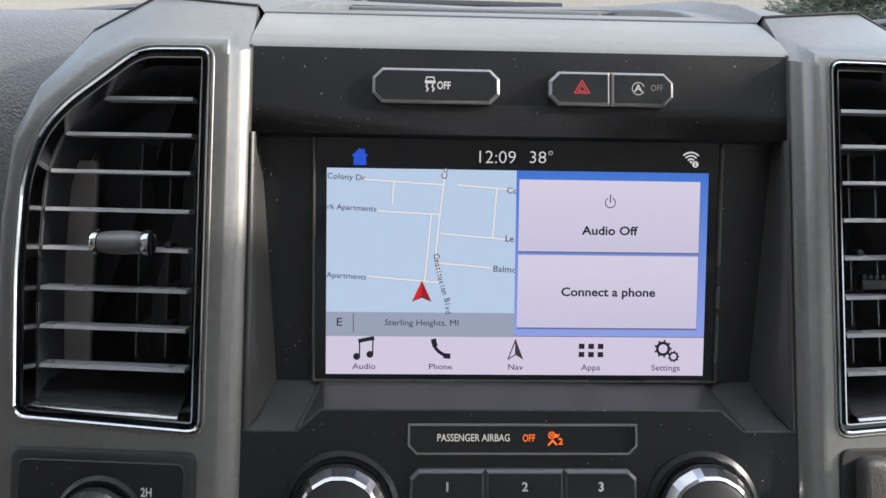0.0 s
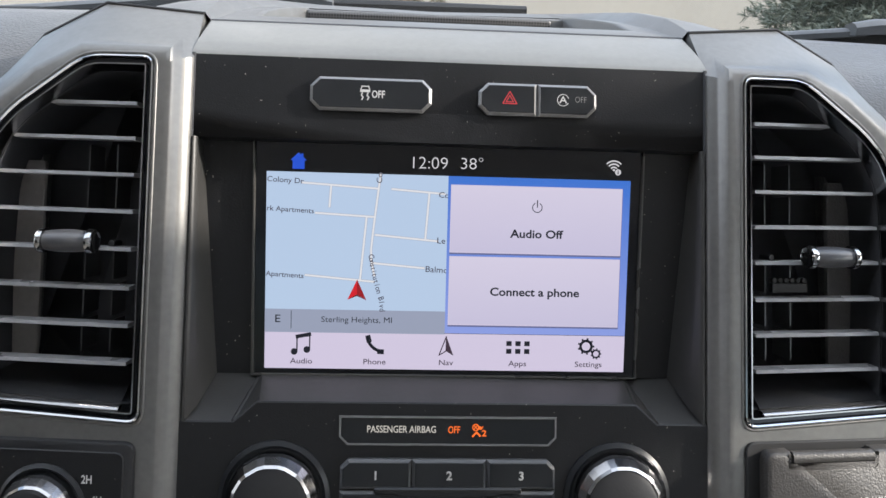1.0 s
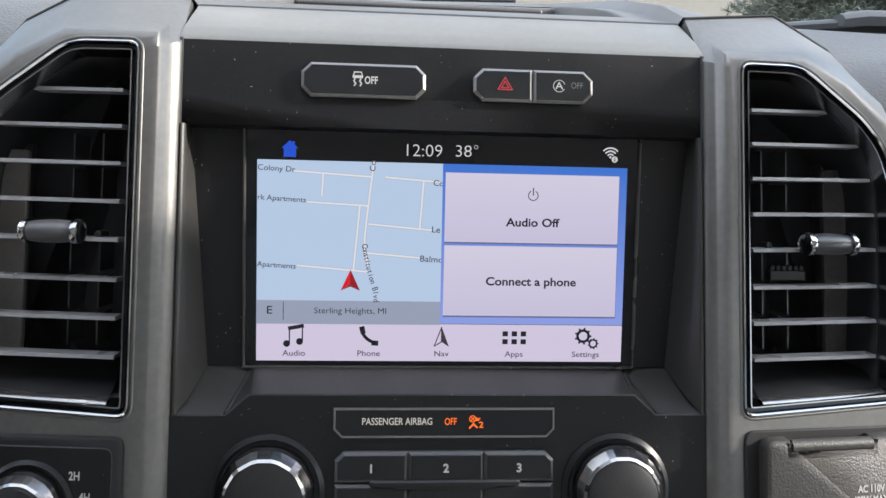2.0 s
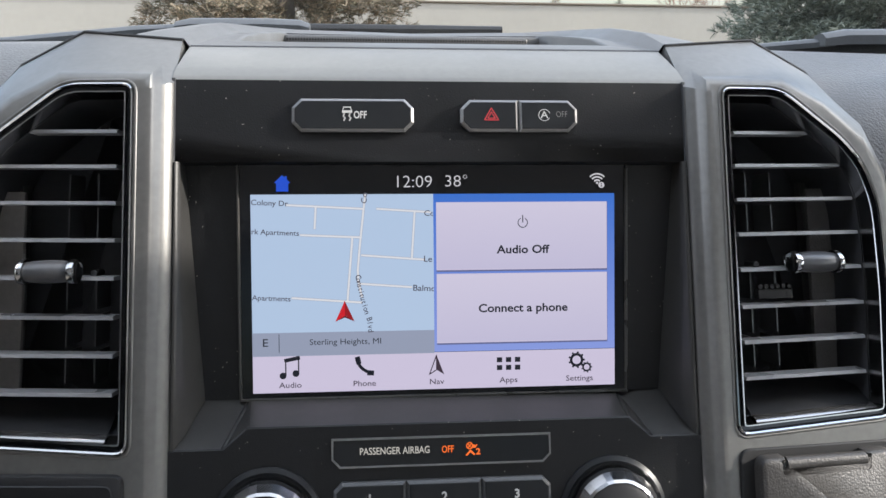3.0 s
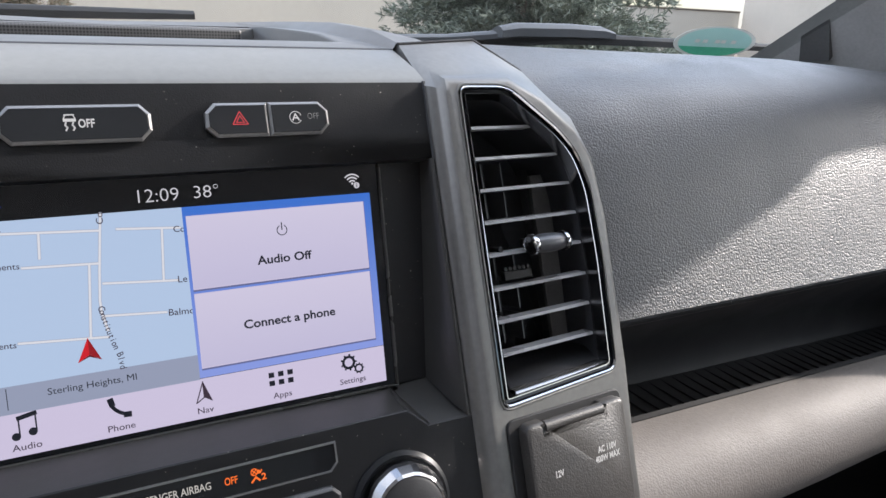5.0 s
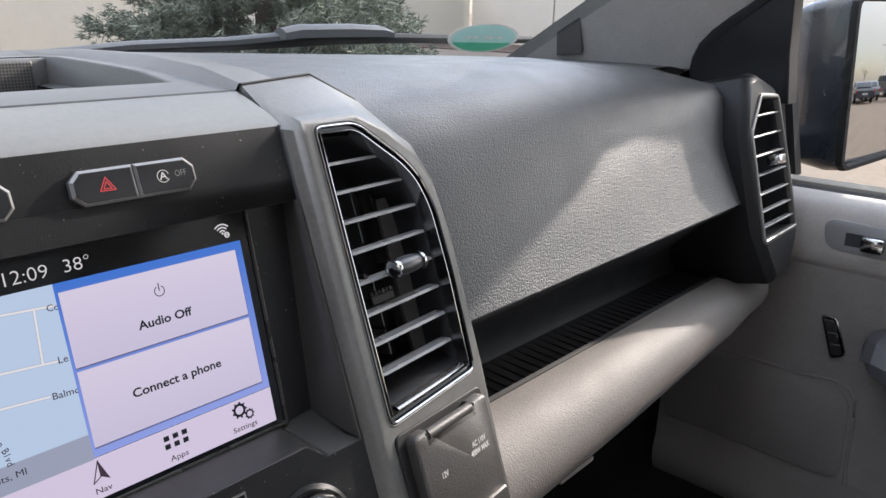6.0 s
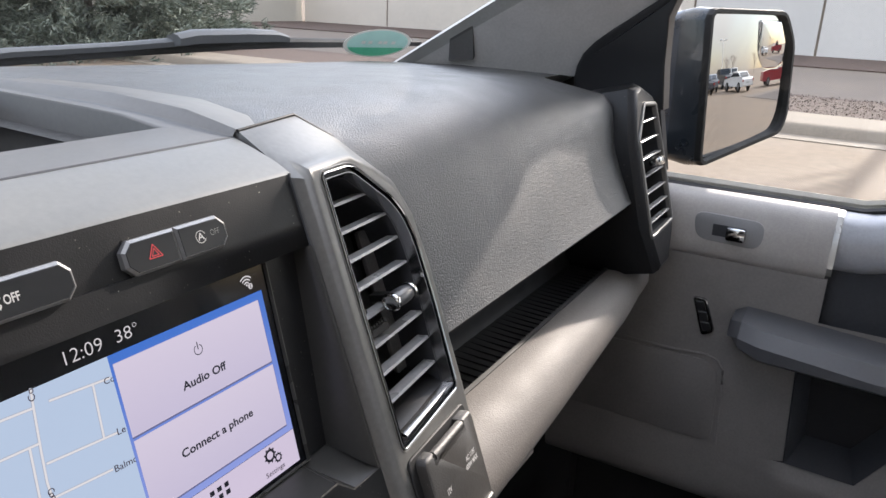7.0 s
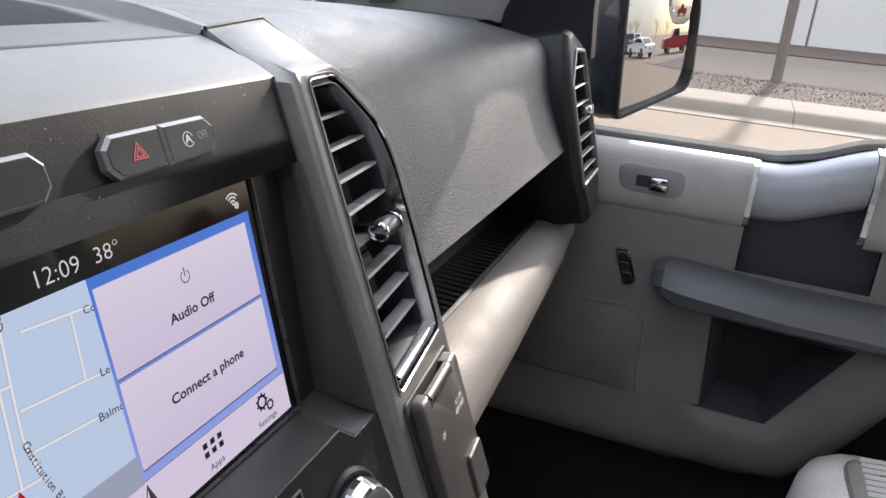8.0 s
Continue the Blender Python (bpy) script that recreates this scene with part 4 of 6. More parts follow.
part("bin_floor", box(-0.13, 0.13, 0.09, 0.27, 0.060, 0.066), TOP, top)
part("apron", loft([[(x, y, z) for x in (-0.26, -0.13, 0, 0.13, 0.26)] for y, z in ((0.34, 0.1062), (0.37, 0.1035), (0.46, 0.098), (0.58, 0.085))] + [[(x, cowl(x), 0.058) for x in (-0.26, -0.13, 0, 0.13, 0.26)]], closed=False), TOP, top)
sp = part("speaker_box", box(-0.100, 0.100, 0.2515, 0.260, 0.066, 0.1160, 0.002), TOP, top)
part("speaker_mesh", box(-0.096, 0.088, 0.2490, 0.2545, 0.074, 0.1150, 0.002, 3), MESH_CLOTH, sp, "woven metal speaker mesh")

# tray and glove box
tray = thing("dash_tray", (0.5, 0.03, -0.14), "open dash tray with a ribbed black mat", "tray", m=WF)


def lip(x):
    f = (x - 0.25) / 0.5
    return 0.017 + 0.018 * f, -0.132 - 0.020 * f


secs = []
for x in (0.215, 0.35, 0.5, 0.65, 0.80):
    ly, lz = lip(x)
    secs.append([(x, 0.012, -0.052), (x, 0.03, -0.070), (x, ly + 0.05, lz + 0.03), (x, ly + 0.055, lz + 0.004), (x, ly + 0.05, lz - 0.006), (x, ly + 0.004, lz - 0.008), (x, ly, lz + 0.001), (x, ly - 0.004, lz), (x, ly - 0.006, lz - 0.02)])
part("tray_body", loft(secs, closed=False), RUBBER, tray, sharp=50)
for k in range(44):
    x = 0.226 + k * 0.0128
    ly, lz = lip(x)
    b = box(x - 0.003, x + 0.003, ly + 0.006, ly + 0.048, lz - 0.0075, lz - 0.0058, 0.0006, 1)
    part("rib", b, RUBBER, tray)
glove = thing("glove_box", (0.5, 0, -0.25), "taupe grained glove box with a latch recess", "glove box", m=WF)
secs = []
for x in (0.205, 0.30, 0.45, 0.60, 0.72, 0.80, 0.850, 0.868):
    ly, lz = lip(x)
    e = 0.0 if x < 0.8 else (0.004 if x < 0.86 else 0.012)
    q = 1 - 0.22 * max(0.0, (x - 0.35) / 0.48)
    secs.append([(x, ly - 0.002, lz - 0.012), (x, ly - 0.004 + e, lz - 0.001 - e * 0.5), (x, ly - 0.022 * q + e, lz - 0.001 - e * 0.5), (x, ly - 0.045 * q + e, lz - 0.010 * q), (x, ly - 0.058 * q + e, lz - 0.028 * q), (x, ly - 0.060 * q + e, lz - 0.046 * q), (x, ly - 0.052 * q + e, lz - 0.066 * q), (x, ly - 0.03 * q + e, lz - 0.086 * q), (x, ly + 0.02, lz - 0.100 * q), (x, ly + 0.07, lz - 0.108 * q), (x, ly + 0.16, lz - 0.26), (x, ly + 0.30, lz - 0.40)])
part("door", loft(secs, closed=False), TAUPE, glove, sharp=60)
ly, lz = lip(0.40)
part("latch", box(0.34, 0.39, ly - 0.0500, ly - 0.038, lz - 0.0725, lz - 0.0675, 0.002), TAUPE, glove)

# ---- outer vent ----
pv = thing("side_vent", (0.80, 0.0, -0.14), "dark side air vent housing with a silver frame", "air vent", group="air vents")


def PV(x, z, dy):
    return (x, dy + 0.02 * (x - 0.8), z)


o = [(0.748, 0.089), (0.775, 0.094), (0.833, 0.076), (0.852, -0.02), (0.863, -0.100), (0.850, -0.118), (0.815, -0.150), (0.765, -0.150), (0.728, -0.080), (0.722, 0.030)]
h = rounded([(0.776, 0.066), (0.829, 0.062), (0.840, -0.010), (0.848, -0.096), (0.742, -0.096), (0.737, 0.028)], 0.004, 3)
bm = loft([[PV(x, z, 0.12) for x, z in o], [PV(x, z, 0.010) for x, z in inset(o, -0.001)], [PV(x, z, 0.003) for x, z in inset(o, 0.003)], [PV(x, z, 0.0) for x, z in inset(o, 0.008)]])
bm.verts.ensure_lookup_table()
rimv = list(bm.verts)[-10:]
holev = [bm.verts.new(PV(x, z, 0.0)) for x, z in h]
loop_e = [bm.edges.get((rimv[k], rimv[(k + 1) % 10])) or bm.edges.new((rimv[k], rimv[(k + 1) % 10])) for k in range(10)]
loop_e += [bm.edges.new((holev[k], holev[(k + 1) % len(holev)])) for k in range(len(holev))]
bmesh.ops.triangle_fill(bm, edges=loop_e, use_beauty=True)
part("housing", bm, FACE, pv, sharp=30)
part("frame", loft([[PV(x, z, dy) for x, z in inset(h, k)] for k, dy in ((-0.0042, 0.0005), (-0.0038, -0.0018), (-0.0026, -0.0024), (-0.0003, -0.0024), (0.0010, -0.001), (0.0016, 0.004))]), SATIN, pv, "satin silver frame")
part("duct", loft([[PV(x, z, dy) for x, z in inset(h, k)] for k, dy in ((0.0010, 0.001), (0.0016, 0.045), (0.02, 0.045))], cap1=True), DUCT, pv)
for z in (0.045, 0.022, 0.000, -0.022, -0.044, -0.064, -0.082):
    xa = 0.737 + (max(0, z - 0.028) * 1.05) + 0.001
    part("slat", box(xa, edge_at(h, z) - 0.001, 0.001, 0.010, z - 0.0010, z + 0.0010, 0.0005, 1), SLAT, pv)
part("tab", box(0.790, 0.813, -0.010, 0.006, -0.015, -0.003, 0.003), CHROME, pv)

# ---- passenger door ----
door = thing("door_1", (0.9, -0.4, -0.62), "taupe vinyl passenger door panel with a dark pull handle", "door", kind="structure", m=WF)


def sill_z(y):
    f = min(max((-0.25 - y) / 0.14, 0), 1)
    return -0.060 + 0.04 * f * f * (3 - 2 * f)


def upper(y0, y1, n, mat_, name, label=""):
    secs = []
    for k in range(n + 1):
        y = y0 + (y1 - y0) * k / n
        z = sill_z(y)
        secs.append([(0.938, y, z - 0.030), (0.937, y, z - 0.008), (0.930, y, z - 0.003), (0.916, y, z - 0.006), (0.905, y, z - 0.012), (0.897 + 0.2 * (z + 0.06), y, z - 0.022), (0.8845 + 0.2 * (z + 0.086), y, z - 0.042), (0.8845, y, -0.128), (0.8855, y, -0.136), (0.8880, y, -0.144), (0.8920, y, -0.1525), (0.9, y, -0.1535)])
    return part(name, loft(secs, closed=False), mat_, door, label, sharp=60)


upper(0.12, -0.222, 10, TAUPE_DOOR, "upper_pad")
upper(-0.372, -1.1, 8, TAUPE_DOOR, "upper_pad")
secs = []
for k in range(9):
    y = -0.229 - 0.136 * k / 8
    z = sill_z(y)
    secs.append([(0.94, y, z - 0.006), (0.912, y, z - 0.010), (0.898, y, z - 0.022), (0.893, y, z - 0.045), (0.896, y, z - 0.070), (0.91, y, z - 0.082), (0.93, y, z - 0.084)])
part("handle_plate", loft(secs, closed=False), PLATE, door, "dark satin plate over the door handle recess", sharp=60)
for y in (-0.2255, -0.3685):
    z = sill_z(y)
    secs = [[(a, y + e, b) for a, b in ((0.93, z - 0.004), (0.908, z - 0.008), (0.894, z - 0.022), (0.887, z - 0.05), (0.886, -0.135), (0.90, -0.150))] for e in (-0.0035, 0.0035)]
    part("chrome_strip", loft(secs, closed=False), STRIP, door, "bright chrome strip")
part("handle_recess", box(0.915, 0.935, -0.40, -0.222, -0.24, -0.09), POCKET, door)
bm = bmesh.new()
P = lambda y, z, x=0.0: (0.892 + x - 0.010 * min(max((-0.30 - z) / 0.15, 0), 1), y, z)
hole = [(-0.214, -0.288), (-0.223, -0.430), (-0.311, -0.432), (-0.398, -0.300)]
for q in ([(0.14, -0.151), (-0.226, -0.151), (-0.226, -0.215), (0.14, -0.215)], [(-0.397, -0.151), (-1.1, -0.151), (-1.1, -0.215), (-0.397, -0.215)],
          [(0.14, -0.215), (-0.226, -0.215), (-0.214, -0.288), (0.14, -0.288)], [(-0.226, -0.215), (-0.397, -0.215), (-0.398, -0.300), (-0.214, -0.288)],
          [(-0.397, -0.215), (-1.1, -0.215), (-1.1, -0.300), (-0.398, -0.300)], [(0.14, -0.288), (-0.214, -0.288), (-0.223, -0.430), (0.14, -0.430)],
          [(0.14, -0.430), (-0.223, -0.430), (-0.20, -0.436), (0.14, -0.436)]):
    bm.faces.new([bm.verts.new(P(y, z)) for y, z in q])
bmesh.ops.remove_doubles(bm, verts=bm.verts, dist=1e-4)
# lower panel takes the taupe copy with the shade put into its colour
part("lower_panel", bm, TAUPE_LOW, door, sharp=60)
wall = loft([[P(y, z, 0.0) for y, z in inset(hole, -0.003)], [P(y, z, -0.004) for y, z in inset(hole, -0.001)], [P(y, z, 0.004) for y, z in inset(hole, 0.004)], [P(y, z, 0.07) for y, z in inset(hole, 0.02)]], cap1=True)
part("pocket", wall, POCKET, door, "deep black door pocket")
# front of the map pocket: a sloping lip round the opening, then a bulged face that turns under
way = [(0.14, -0.435, 0.0), (-0.12, -0.435, 0.0), (-0.196, -0.435, 0.0), (-0.214, -0.434, 0.55), (-0.232, -0.433, 1.0), (-0.285, -0.433, 1.0), (-0.311, -0.432, 1.0), (-0.326, -0.410, 1.0), (-0.360, -0.358, 1.0), (-0.398, -0.300, 1.0), (-0.44, -0.285, 1.0), (-0.60, -0.283, 1.0), (-1.1, -0.283, 1.0)]
outw = [(0, -1), (0, -1), (0, -1), (0, -1), (0, -1), (0, -1), (-0.45, -0.9), (-0.76, -0.65), (-0.82, -0.57), (-0.75, -0.66), (-0.45, -0.9), (-0.2, -1), (0, -1)]
secs = []
for (y, z, k), (ny, nz) in zip(way, outw):
    secs.append([P(y + ny * d_, z + nz * d_, -x_ * (k if d_ < 0.05 else 0.35 + 0.65 * k) + 0.0005) for d_, x_ in ((0.0, 0.0), (0.018, 0.013), (0.026, 0.016), (0.034, 0.0165), (0.060, 0.016), (0.082, 0.010), (0.096, -0.002), (0.104, -0.03), (0.106, -0.06))])
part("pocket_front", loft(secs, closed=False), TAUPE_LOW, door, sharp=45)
secs = []
for y, x0, zt, zb in ((-0.118, 0.866, -0.232, -0.242), (-0.121, 0.850, -0.224, -0.252), (-0.136, 0.830, -0.216, -0.262), (-0.165, 0.817, -0.217, -0.268), (-0.30, 0.812, -0.226, -0.270), (-0.60, 0.810, -0.228, -0.270), (-1.0, 0.812, -0.228, -0.270)):
    xm = x0 + 0.014
    secs.append([(0.900, y, zt + 0.004), (xm + 0.012, y, zt), (xm, y, zt - 0.003), (x0, y, zt - 0.022), (x0 + 0.004, y, zb + 0.01), (x0 + 0.022, y, zb), (0.900, y, zb)])
part("armrest", loft(secs, cap0=True), ARM, door, "dark charcoal pull handle and armrest", sharp=28)
lk = part("lock_plate", loft([[(0.8842 + 0.2 * (z + 0.128) + dx, y, z) for y, z in inset(rounded([(-0.044, -0.088), (-0.140, -0.090), (-0.138, -0.127), (-0.052, -0.125)], 0.016), k)] for k, dx in ((0, 0.004), (0, -0.0012), (0.0015, -0.002))], cap1=True), LOCK, door, "grey oval plate round the inside lever")
part("lever_well", box(0.8840, 0.8870, -0.098, -0.073, -0.117, -0.101), DUCT, lk)
part("lever", box(0.872, 0.887, -0.118, -0.092, -0.119, -0.100, 0.004), CHROME, lk, "satin grey lever")
lo_ = rounded([(-0.060, -0.214), (-0.080, -0.214), (-0.098, -0.262), (-0.080, -0.272)], 0.006)
ws = part("lock_switch", loft([[(0.892 + dx, y, z) for y, z in inset(lo_, k)] for k, dx in ((0, 0.003), (0, -0.003), (0.0012, -0.0045), (0.003, -0.0045), (0.0036, -0.002))], cap1=True), CHROME, door, "small lock switch with a chrome edge")
for q in range(3):
    f = q / 3
    part("key", loft([[(0.8885 + dx, y, z) for y, z in inset(rounded([(-0.0640 - 0.0175 * f, -0.220 - 0.0150 * q), (-0.0770 - 0.0175 * f, -0.2195 - 0.0150 * q), (-0.0815 - 0.0175 * f, -0.2325 - 0.0150 * q), (-0.0695 - 0.0175 * f, -0.2340 - 0.0150 * q)], 0.002), k)] for k, dx in ((0, 0.003), (0, 0.0), (0.001, -0.001))], cap1=True), DARK, ws)
crease = tube([P(y, z, -0.0005) for y, z in ((0.06, -0.304), (-0.049, -0.304), (-0.090, -0.300), (-0.108, -0.305), (-0.118, -0.318), (-0.121, -0.34), (-0.123, -0.40), (-0.127, -0.436))], 0.0022, 6)
part("speaker_crease", crease, TAUPE_LOW, door)
gr_ = rounded([(0.13, -0.312), (-0.112, -0.308), (-0.119, -0.434), (0.13, -0.434)], [0.01, 0.03, 0.02, 0.01], 5)
part("speaker_grille", loft([[P(y, z, -dx) for y, z in inset(gr_, k)] for k, dx in ((0, -0.004), (0.0, 0.0025), (0.002, 0.0035))], cap1=True), DOOR_SHADED, door, "speaker area, taupe darkened for footwell shade")
secs = [[(x, 0.20 - 1.3 * k / 26, sill_z(0.20 - 1.3 * k / 26) + dz) for x, dz in ((0.949, -0.010), (0.9500, 0.002), (0.955, 0.0075), (0.9625, 0.006), (0.968, -0.02))] for k in range(27)]
part("window_seal", loft(secs, closed=False), SEAL, door, "pale belt strip along the window")
secs = [[(x, 0.20 - 1.3 * k / 26, sill_z(0.20 - 1.3 * k / 26) + dz) for x, dz in ((0.936, -0.03), (0.937, -0.004), (0.943, -0.001), (0.9495, -0.004), (0.950, -0.03))] for k in range(27)]
part("inner_seal", loft(secs, closed=False), RUBBER, door, "black rubber lip inside the belt strip")
secs = [[(x, 0.20 - 1.3 * k / 26, sill_z(0.20 - 1.3 * k / 26) + dz) for x, dz in ((0.972, -0.016), (0.985, -0.012), (1.000, -0.018), (1.01, -0.07), (1.00, -0.75))] for k in range(27)]
part("outer_skin", loft(secs, closed=False), BODY, door, "dark painted outer door skin")

# ---- pillars, roof and the rest of the cab ----
for s, nm in ((1, "pillar_1"), (-1, "pillar_2")):
    a0, a1 = Vector((0.80, 0.41, 0.083)), Vector((0.62, -0.42, 0.52))
    b0, b1 = Vector((0.862, 0.170, 0.060)), Vector((0.74, -0.38, 0.50))
    bm = loft([[(s * p.x, p.y, p.z) for p in (a0.lerp(a1, f), a0.lerp(a1, f) + Vector((0.012, -0.03, 0.0)), b0.lerp(b1, f) + Vector((-0.004, 0.025, 0)), b0.lerp(b1, f) + Vector((0.012, -0.004, 0)), b0.lerp(b1, f) + Vector((0.05, 0.02, 0)), a0.lerp(a1, f) + Vector((0.05, 0.03, 0.0)))] for f in (-0.18, 0, 0.2, 0.4, 0.6, 0.8, 1)])
    solo(nm, bm, PILLAR, (s * 0.8, 0.25, 0.1), "grey plastic windshield pillar trim", "pillar", kind="structure", m=WF, sharp=50)
# front lip, out of view, is drawn low to block overhead sky from the panel
roof = loft([[(x * k, y, z - dz) for x, z in ((-0.95, 0.40), (-0.80, 0.50), (-0.6, 0.535), (0, 0.55), (0.6, 0.535), (0.80, 0.50), (0.95, 0.40))] for y, dz, k in ((-0.17, 0.155, 0.72), (-0.30, 0.085, 0.78), (-0.42, 0.0, 1.0), (-2.0, 0.0, 1.0))], closed=False)
bmesh.ops.solidify(roof, geom=roof.faces[:], thickness=0.03)
solo("ceiling", roof, HEADLINER, (0, -1, 0.5), "light grey cloth headliner", "ceiling", kind="structure", m=WF)
rw = box(-0.95, 0.95, -2.05, -2.0, -0.95, 0.02)
box(-0.95, 0.95, -2.05, -2.0, 0.44, 0.54, bm=rw)
for s in (-1, 1):
    box(s * 0.72, s * 0.95, -2.05, -2.0, 0.0205, 0.4395, bm=rw)
solo("wall_rear", rw, PILLAR, (0, -2, -0.9), "grey rear wall of the cab", "wall", kind="structure", m=WF)
rg_ = solo("window_back", box(-0.719, 0.719, -2.03, -2.024, 0.021, 0.439), REAR_GLASS, (0, -2.03, 0.02), "tinted rear window of the cab", "window", kind="structure", m=WF)
rg_.visible_shadow = False
solo("floor", box(-0.98, 0.98, -2.05, 0.6, -0.98, -0.94), CARPET, (0, -0.6, -0.98), "black carpet of the cab floor", "floor", kind="structure", m=WF)
solo("wall_front", box(-0.98, 0.98, 0.40, 0.44, -0.95, 0.06), CARPET, (0, 0.42, -0.95), "black firewall under the dash", "wall", kind="structure", m=WF)
solo("door_2", box(-1.0, -0.89, -2.0, 0.42, -0.95, -0.05), TAUPE_DOOR, (-0.95, -0.4, -0.95), "taupe driver door panel", "door", kind="structure", m=WF)
for s in (-1, 1):
    pn = solo("window_rear", loft([[(s * 0.945, -2.0, -0.05), (s * 0.945, -1.22, -0.05)], [(s * 0.80, -2.0, 0.49), (s * 0.80, -1.24, 0.49)]], closed=False), REAR_GLASS, (s * 0.85, -1.6, 0.0), "dark tinted rear side window", "window", kind="structure", m=WF)
    pn.visible_shadow = False
# added wall, out of view: cuts the light from the driver's side
solo("wall_light_block", box(-0.99, -0.90, -1.24, -0.16, -0.046, 0.47), DARK, (-0.95, -0.7, -0.05), "plain dark wall added to block light from the driver window", "wall", kind="structure", m=WF)
solo("wall_side", box(0.89, 1.0, -2.0, -1.12, -0.95, -0.03), TAUPE_DOOR, (0.95, -1.5, -0.95), "taupe rear door panel", "wall", kind="structure", m=WF)
for s in (-1, 1):
    secs = [[(s * x, y, z) for x, y in ((0.97, -1.10), (0.90, -1.10), (0.88, -1.17), (0.90, -1.26), (0.97, -1.26))] for z in (-0.9, -0.04)] + [[(s * (x - 0.14), y - 0.03, z) for x, y in ((0.97, -1.10), (0.90, -1.10), (0.88, -1.17), (0.90, -1.26), (0.97, -1.26))] for z in (0.52,)]
    solo("pillar_rear", loft(secs), PILLAR, (s * 0.9, -1.18, -0.9), "grey door pillar trim", "pillar", kind="structure", m=WF)

for s in (-1, 1):
    solo("wall_kick", box(s * 0.915, s * 1.0, 0.10, 0.46, -0.95, -0.06), CARPET, (s * 0.95, 0.28, -0.95), "black kick panel beside the footwell", "wall", kind="structure", m=WF)
solo("door_core", box(0.945, 0.985, -1.12, 0.12, -0.95, -0.09), CARPET, (0.96, -0.5, -0.95), "black inside of the passenger door", "door", kind="structure", m=WF)
# console-shaped block, never in view, added to shade the lower door
cs_ = loft([[(x, y, z) for x, z in ((-0.16, -0.94), (-0.16, -0.42), (-0.13, -0.38), (0.13, -0.38), (0.16, -0.42), (0.16, -0.94))] for y in (0.40, -0.10, -0.22)], cap0=True, cap1=True)
solo("console_shade_block", cs_, DARK, (0, -0.3, -0.94), "unseen black console block added to shade the lower door", "console", kind="structure", m=WF, sharp=50)
# added reflector in seat cloth, out of view: bounces sun to the door
solo("cloth_bounce_block", box(-0.17, 0.20, -1.0, -0.235, -0.62, -0.365, 0.04, 3), FABRIC, (0, -0.6, -0.62), "unseen light grey cloth block added to bounce sun onto the door", "seat", kind="structure", m=WF, sharp=60)
# hidden block added behind the panel; stops light crossing under the dash
solo("stack_light_block", box(-0.205, 0.205, 0.075, 0.40, -0.94, -0.165), DARK, (0, 0.2, -0.94), "hidden black block added to keep light out of the footwell", "dash core", kind="structure", m=WF)
seat = thing("seat", (0.62, -0.75, -0.94), "light grey cloth passenger seat", "seat", m=WF)


SEATO = rounded([(0.34, -1.04), (0.34, -0.36), (0.835, -0.34), (0.845, -1.04)], [0.03, 0.09, 0.10, 0.03], 6)
prof_ = ((0.02, -0.60), (0.004, -0.585), (0.0, -0.55), (0.0, -0.47), (0.003, -0.44), (0.012, -0.418), (0.028, -0.404), (0.05, -0.398))
part("cushion", loft([[(x, y, z) for x, y in inset(SEATO, k)] for k, z in prof_], cap0=True, cap1=True), FABRIC, seat, sharp=70)
ins_ = inset(SEATO, 0.055)
part("insert", loft([[(x, y, z) for x, y in inset(ins_, k)] for k, z in ((0.0, -0.400), (0.001, -0.394), (0.010, -0.389), (0.04, -0.387))], cap1=True), KNIT, seat, "perforated light knit seat insert", sharp=70)
for q in range(26):
    xq = 0.46 + q * 0.0125
    part("knit_rib", tube([(xq, -0.415, -0.3895), (xq, -0.44, -0.3865), (xq, -0.60, -0.386), (xq, -0.95, -0.387)], 0.0034, 6), FABRIC, seat)
part("piping", tube([(x, y, -0.3985) for x, y in ins_], 0.004, 6, closed=True), TAUPE_LOW, seat, "grey seam piping")
part("backrest", box(0.36, 0.84, -1.24, -1.04, -0.5, 0.22, 0.07, 4), FABRIC, seat)
part("base", box(0.42, 0.80, -1.0, -0.5, -0.94, -0.60, 0.02), DARK, seat)

shield = loft([[(x, cowl(x) - 0.01 - f * 1.05, 0.055 + f * 0.49) for x in [(-0.82 + 0.06 * f) + (1.64 - 0.12 * f) * k / 12 for k in range(13)]] for f in (0, 0.25, 0.5, 0.75, 1)], closed=False)
ws_ = solo("windshield", shield, PANE, (0, 0.45, 0.08), "clear curved windshield", "windshield", kind="structure", m=WF)
ws_.visible_shadow = False

pane = loft([[(0.952, y, sill_z(y) - 0.03) for y in (0.02, -0.1, -0.2, -0.3, -0.4, -0.6, -0.8, -1.1)], [(0.93, y, 0.15) for y in (0.02, -0.1, -0.2, -0.3, -0.4, -0.6, -0.8, -1.1)], [(0.85, y, 0.43) for y in (0.02, -0.1, -0.2, -0.3, -0.4, -0.6, -0.8, -1.1)]], closed=False)
pn = solo("window_2", pane, PANE, (0.9, -0.5, -0.05), "clear passenger side window pane", "window", kind="structure", m=WF, sharp=60)
pn.visible_shadow = False

# ---- outside mirror ----
mir = thing("side_mirror", (1.1, 0.0, -0.08), "dark outside mirror with a small round-cornered spot mirror", "mirror", m=WF)
m0, ex, ez = Vector((1.091, -0.009, -0.052)), Vector((0.205, -0.082, 0.0)), Vector((0.0078, 0.0124, 0.222))


def MG(u, v, d_=0.0):
    n = ex.cross(ez).normalized()
    return m0 + ex * u + ez * v + n * d_


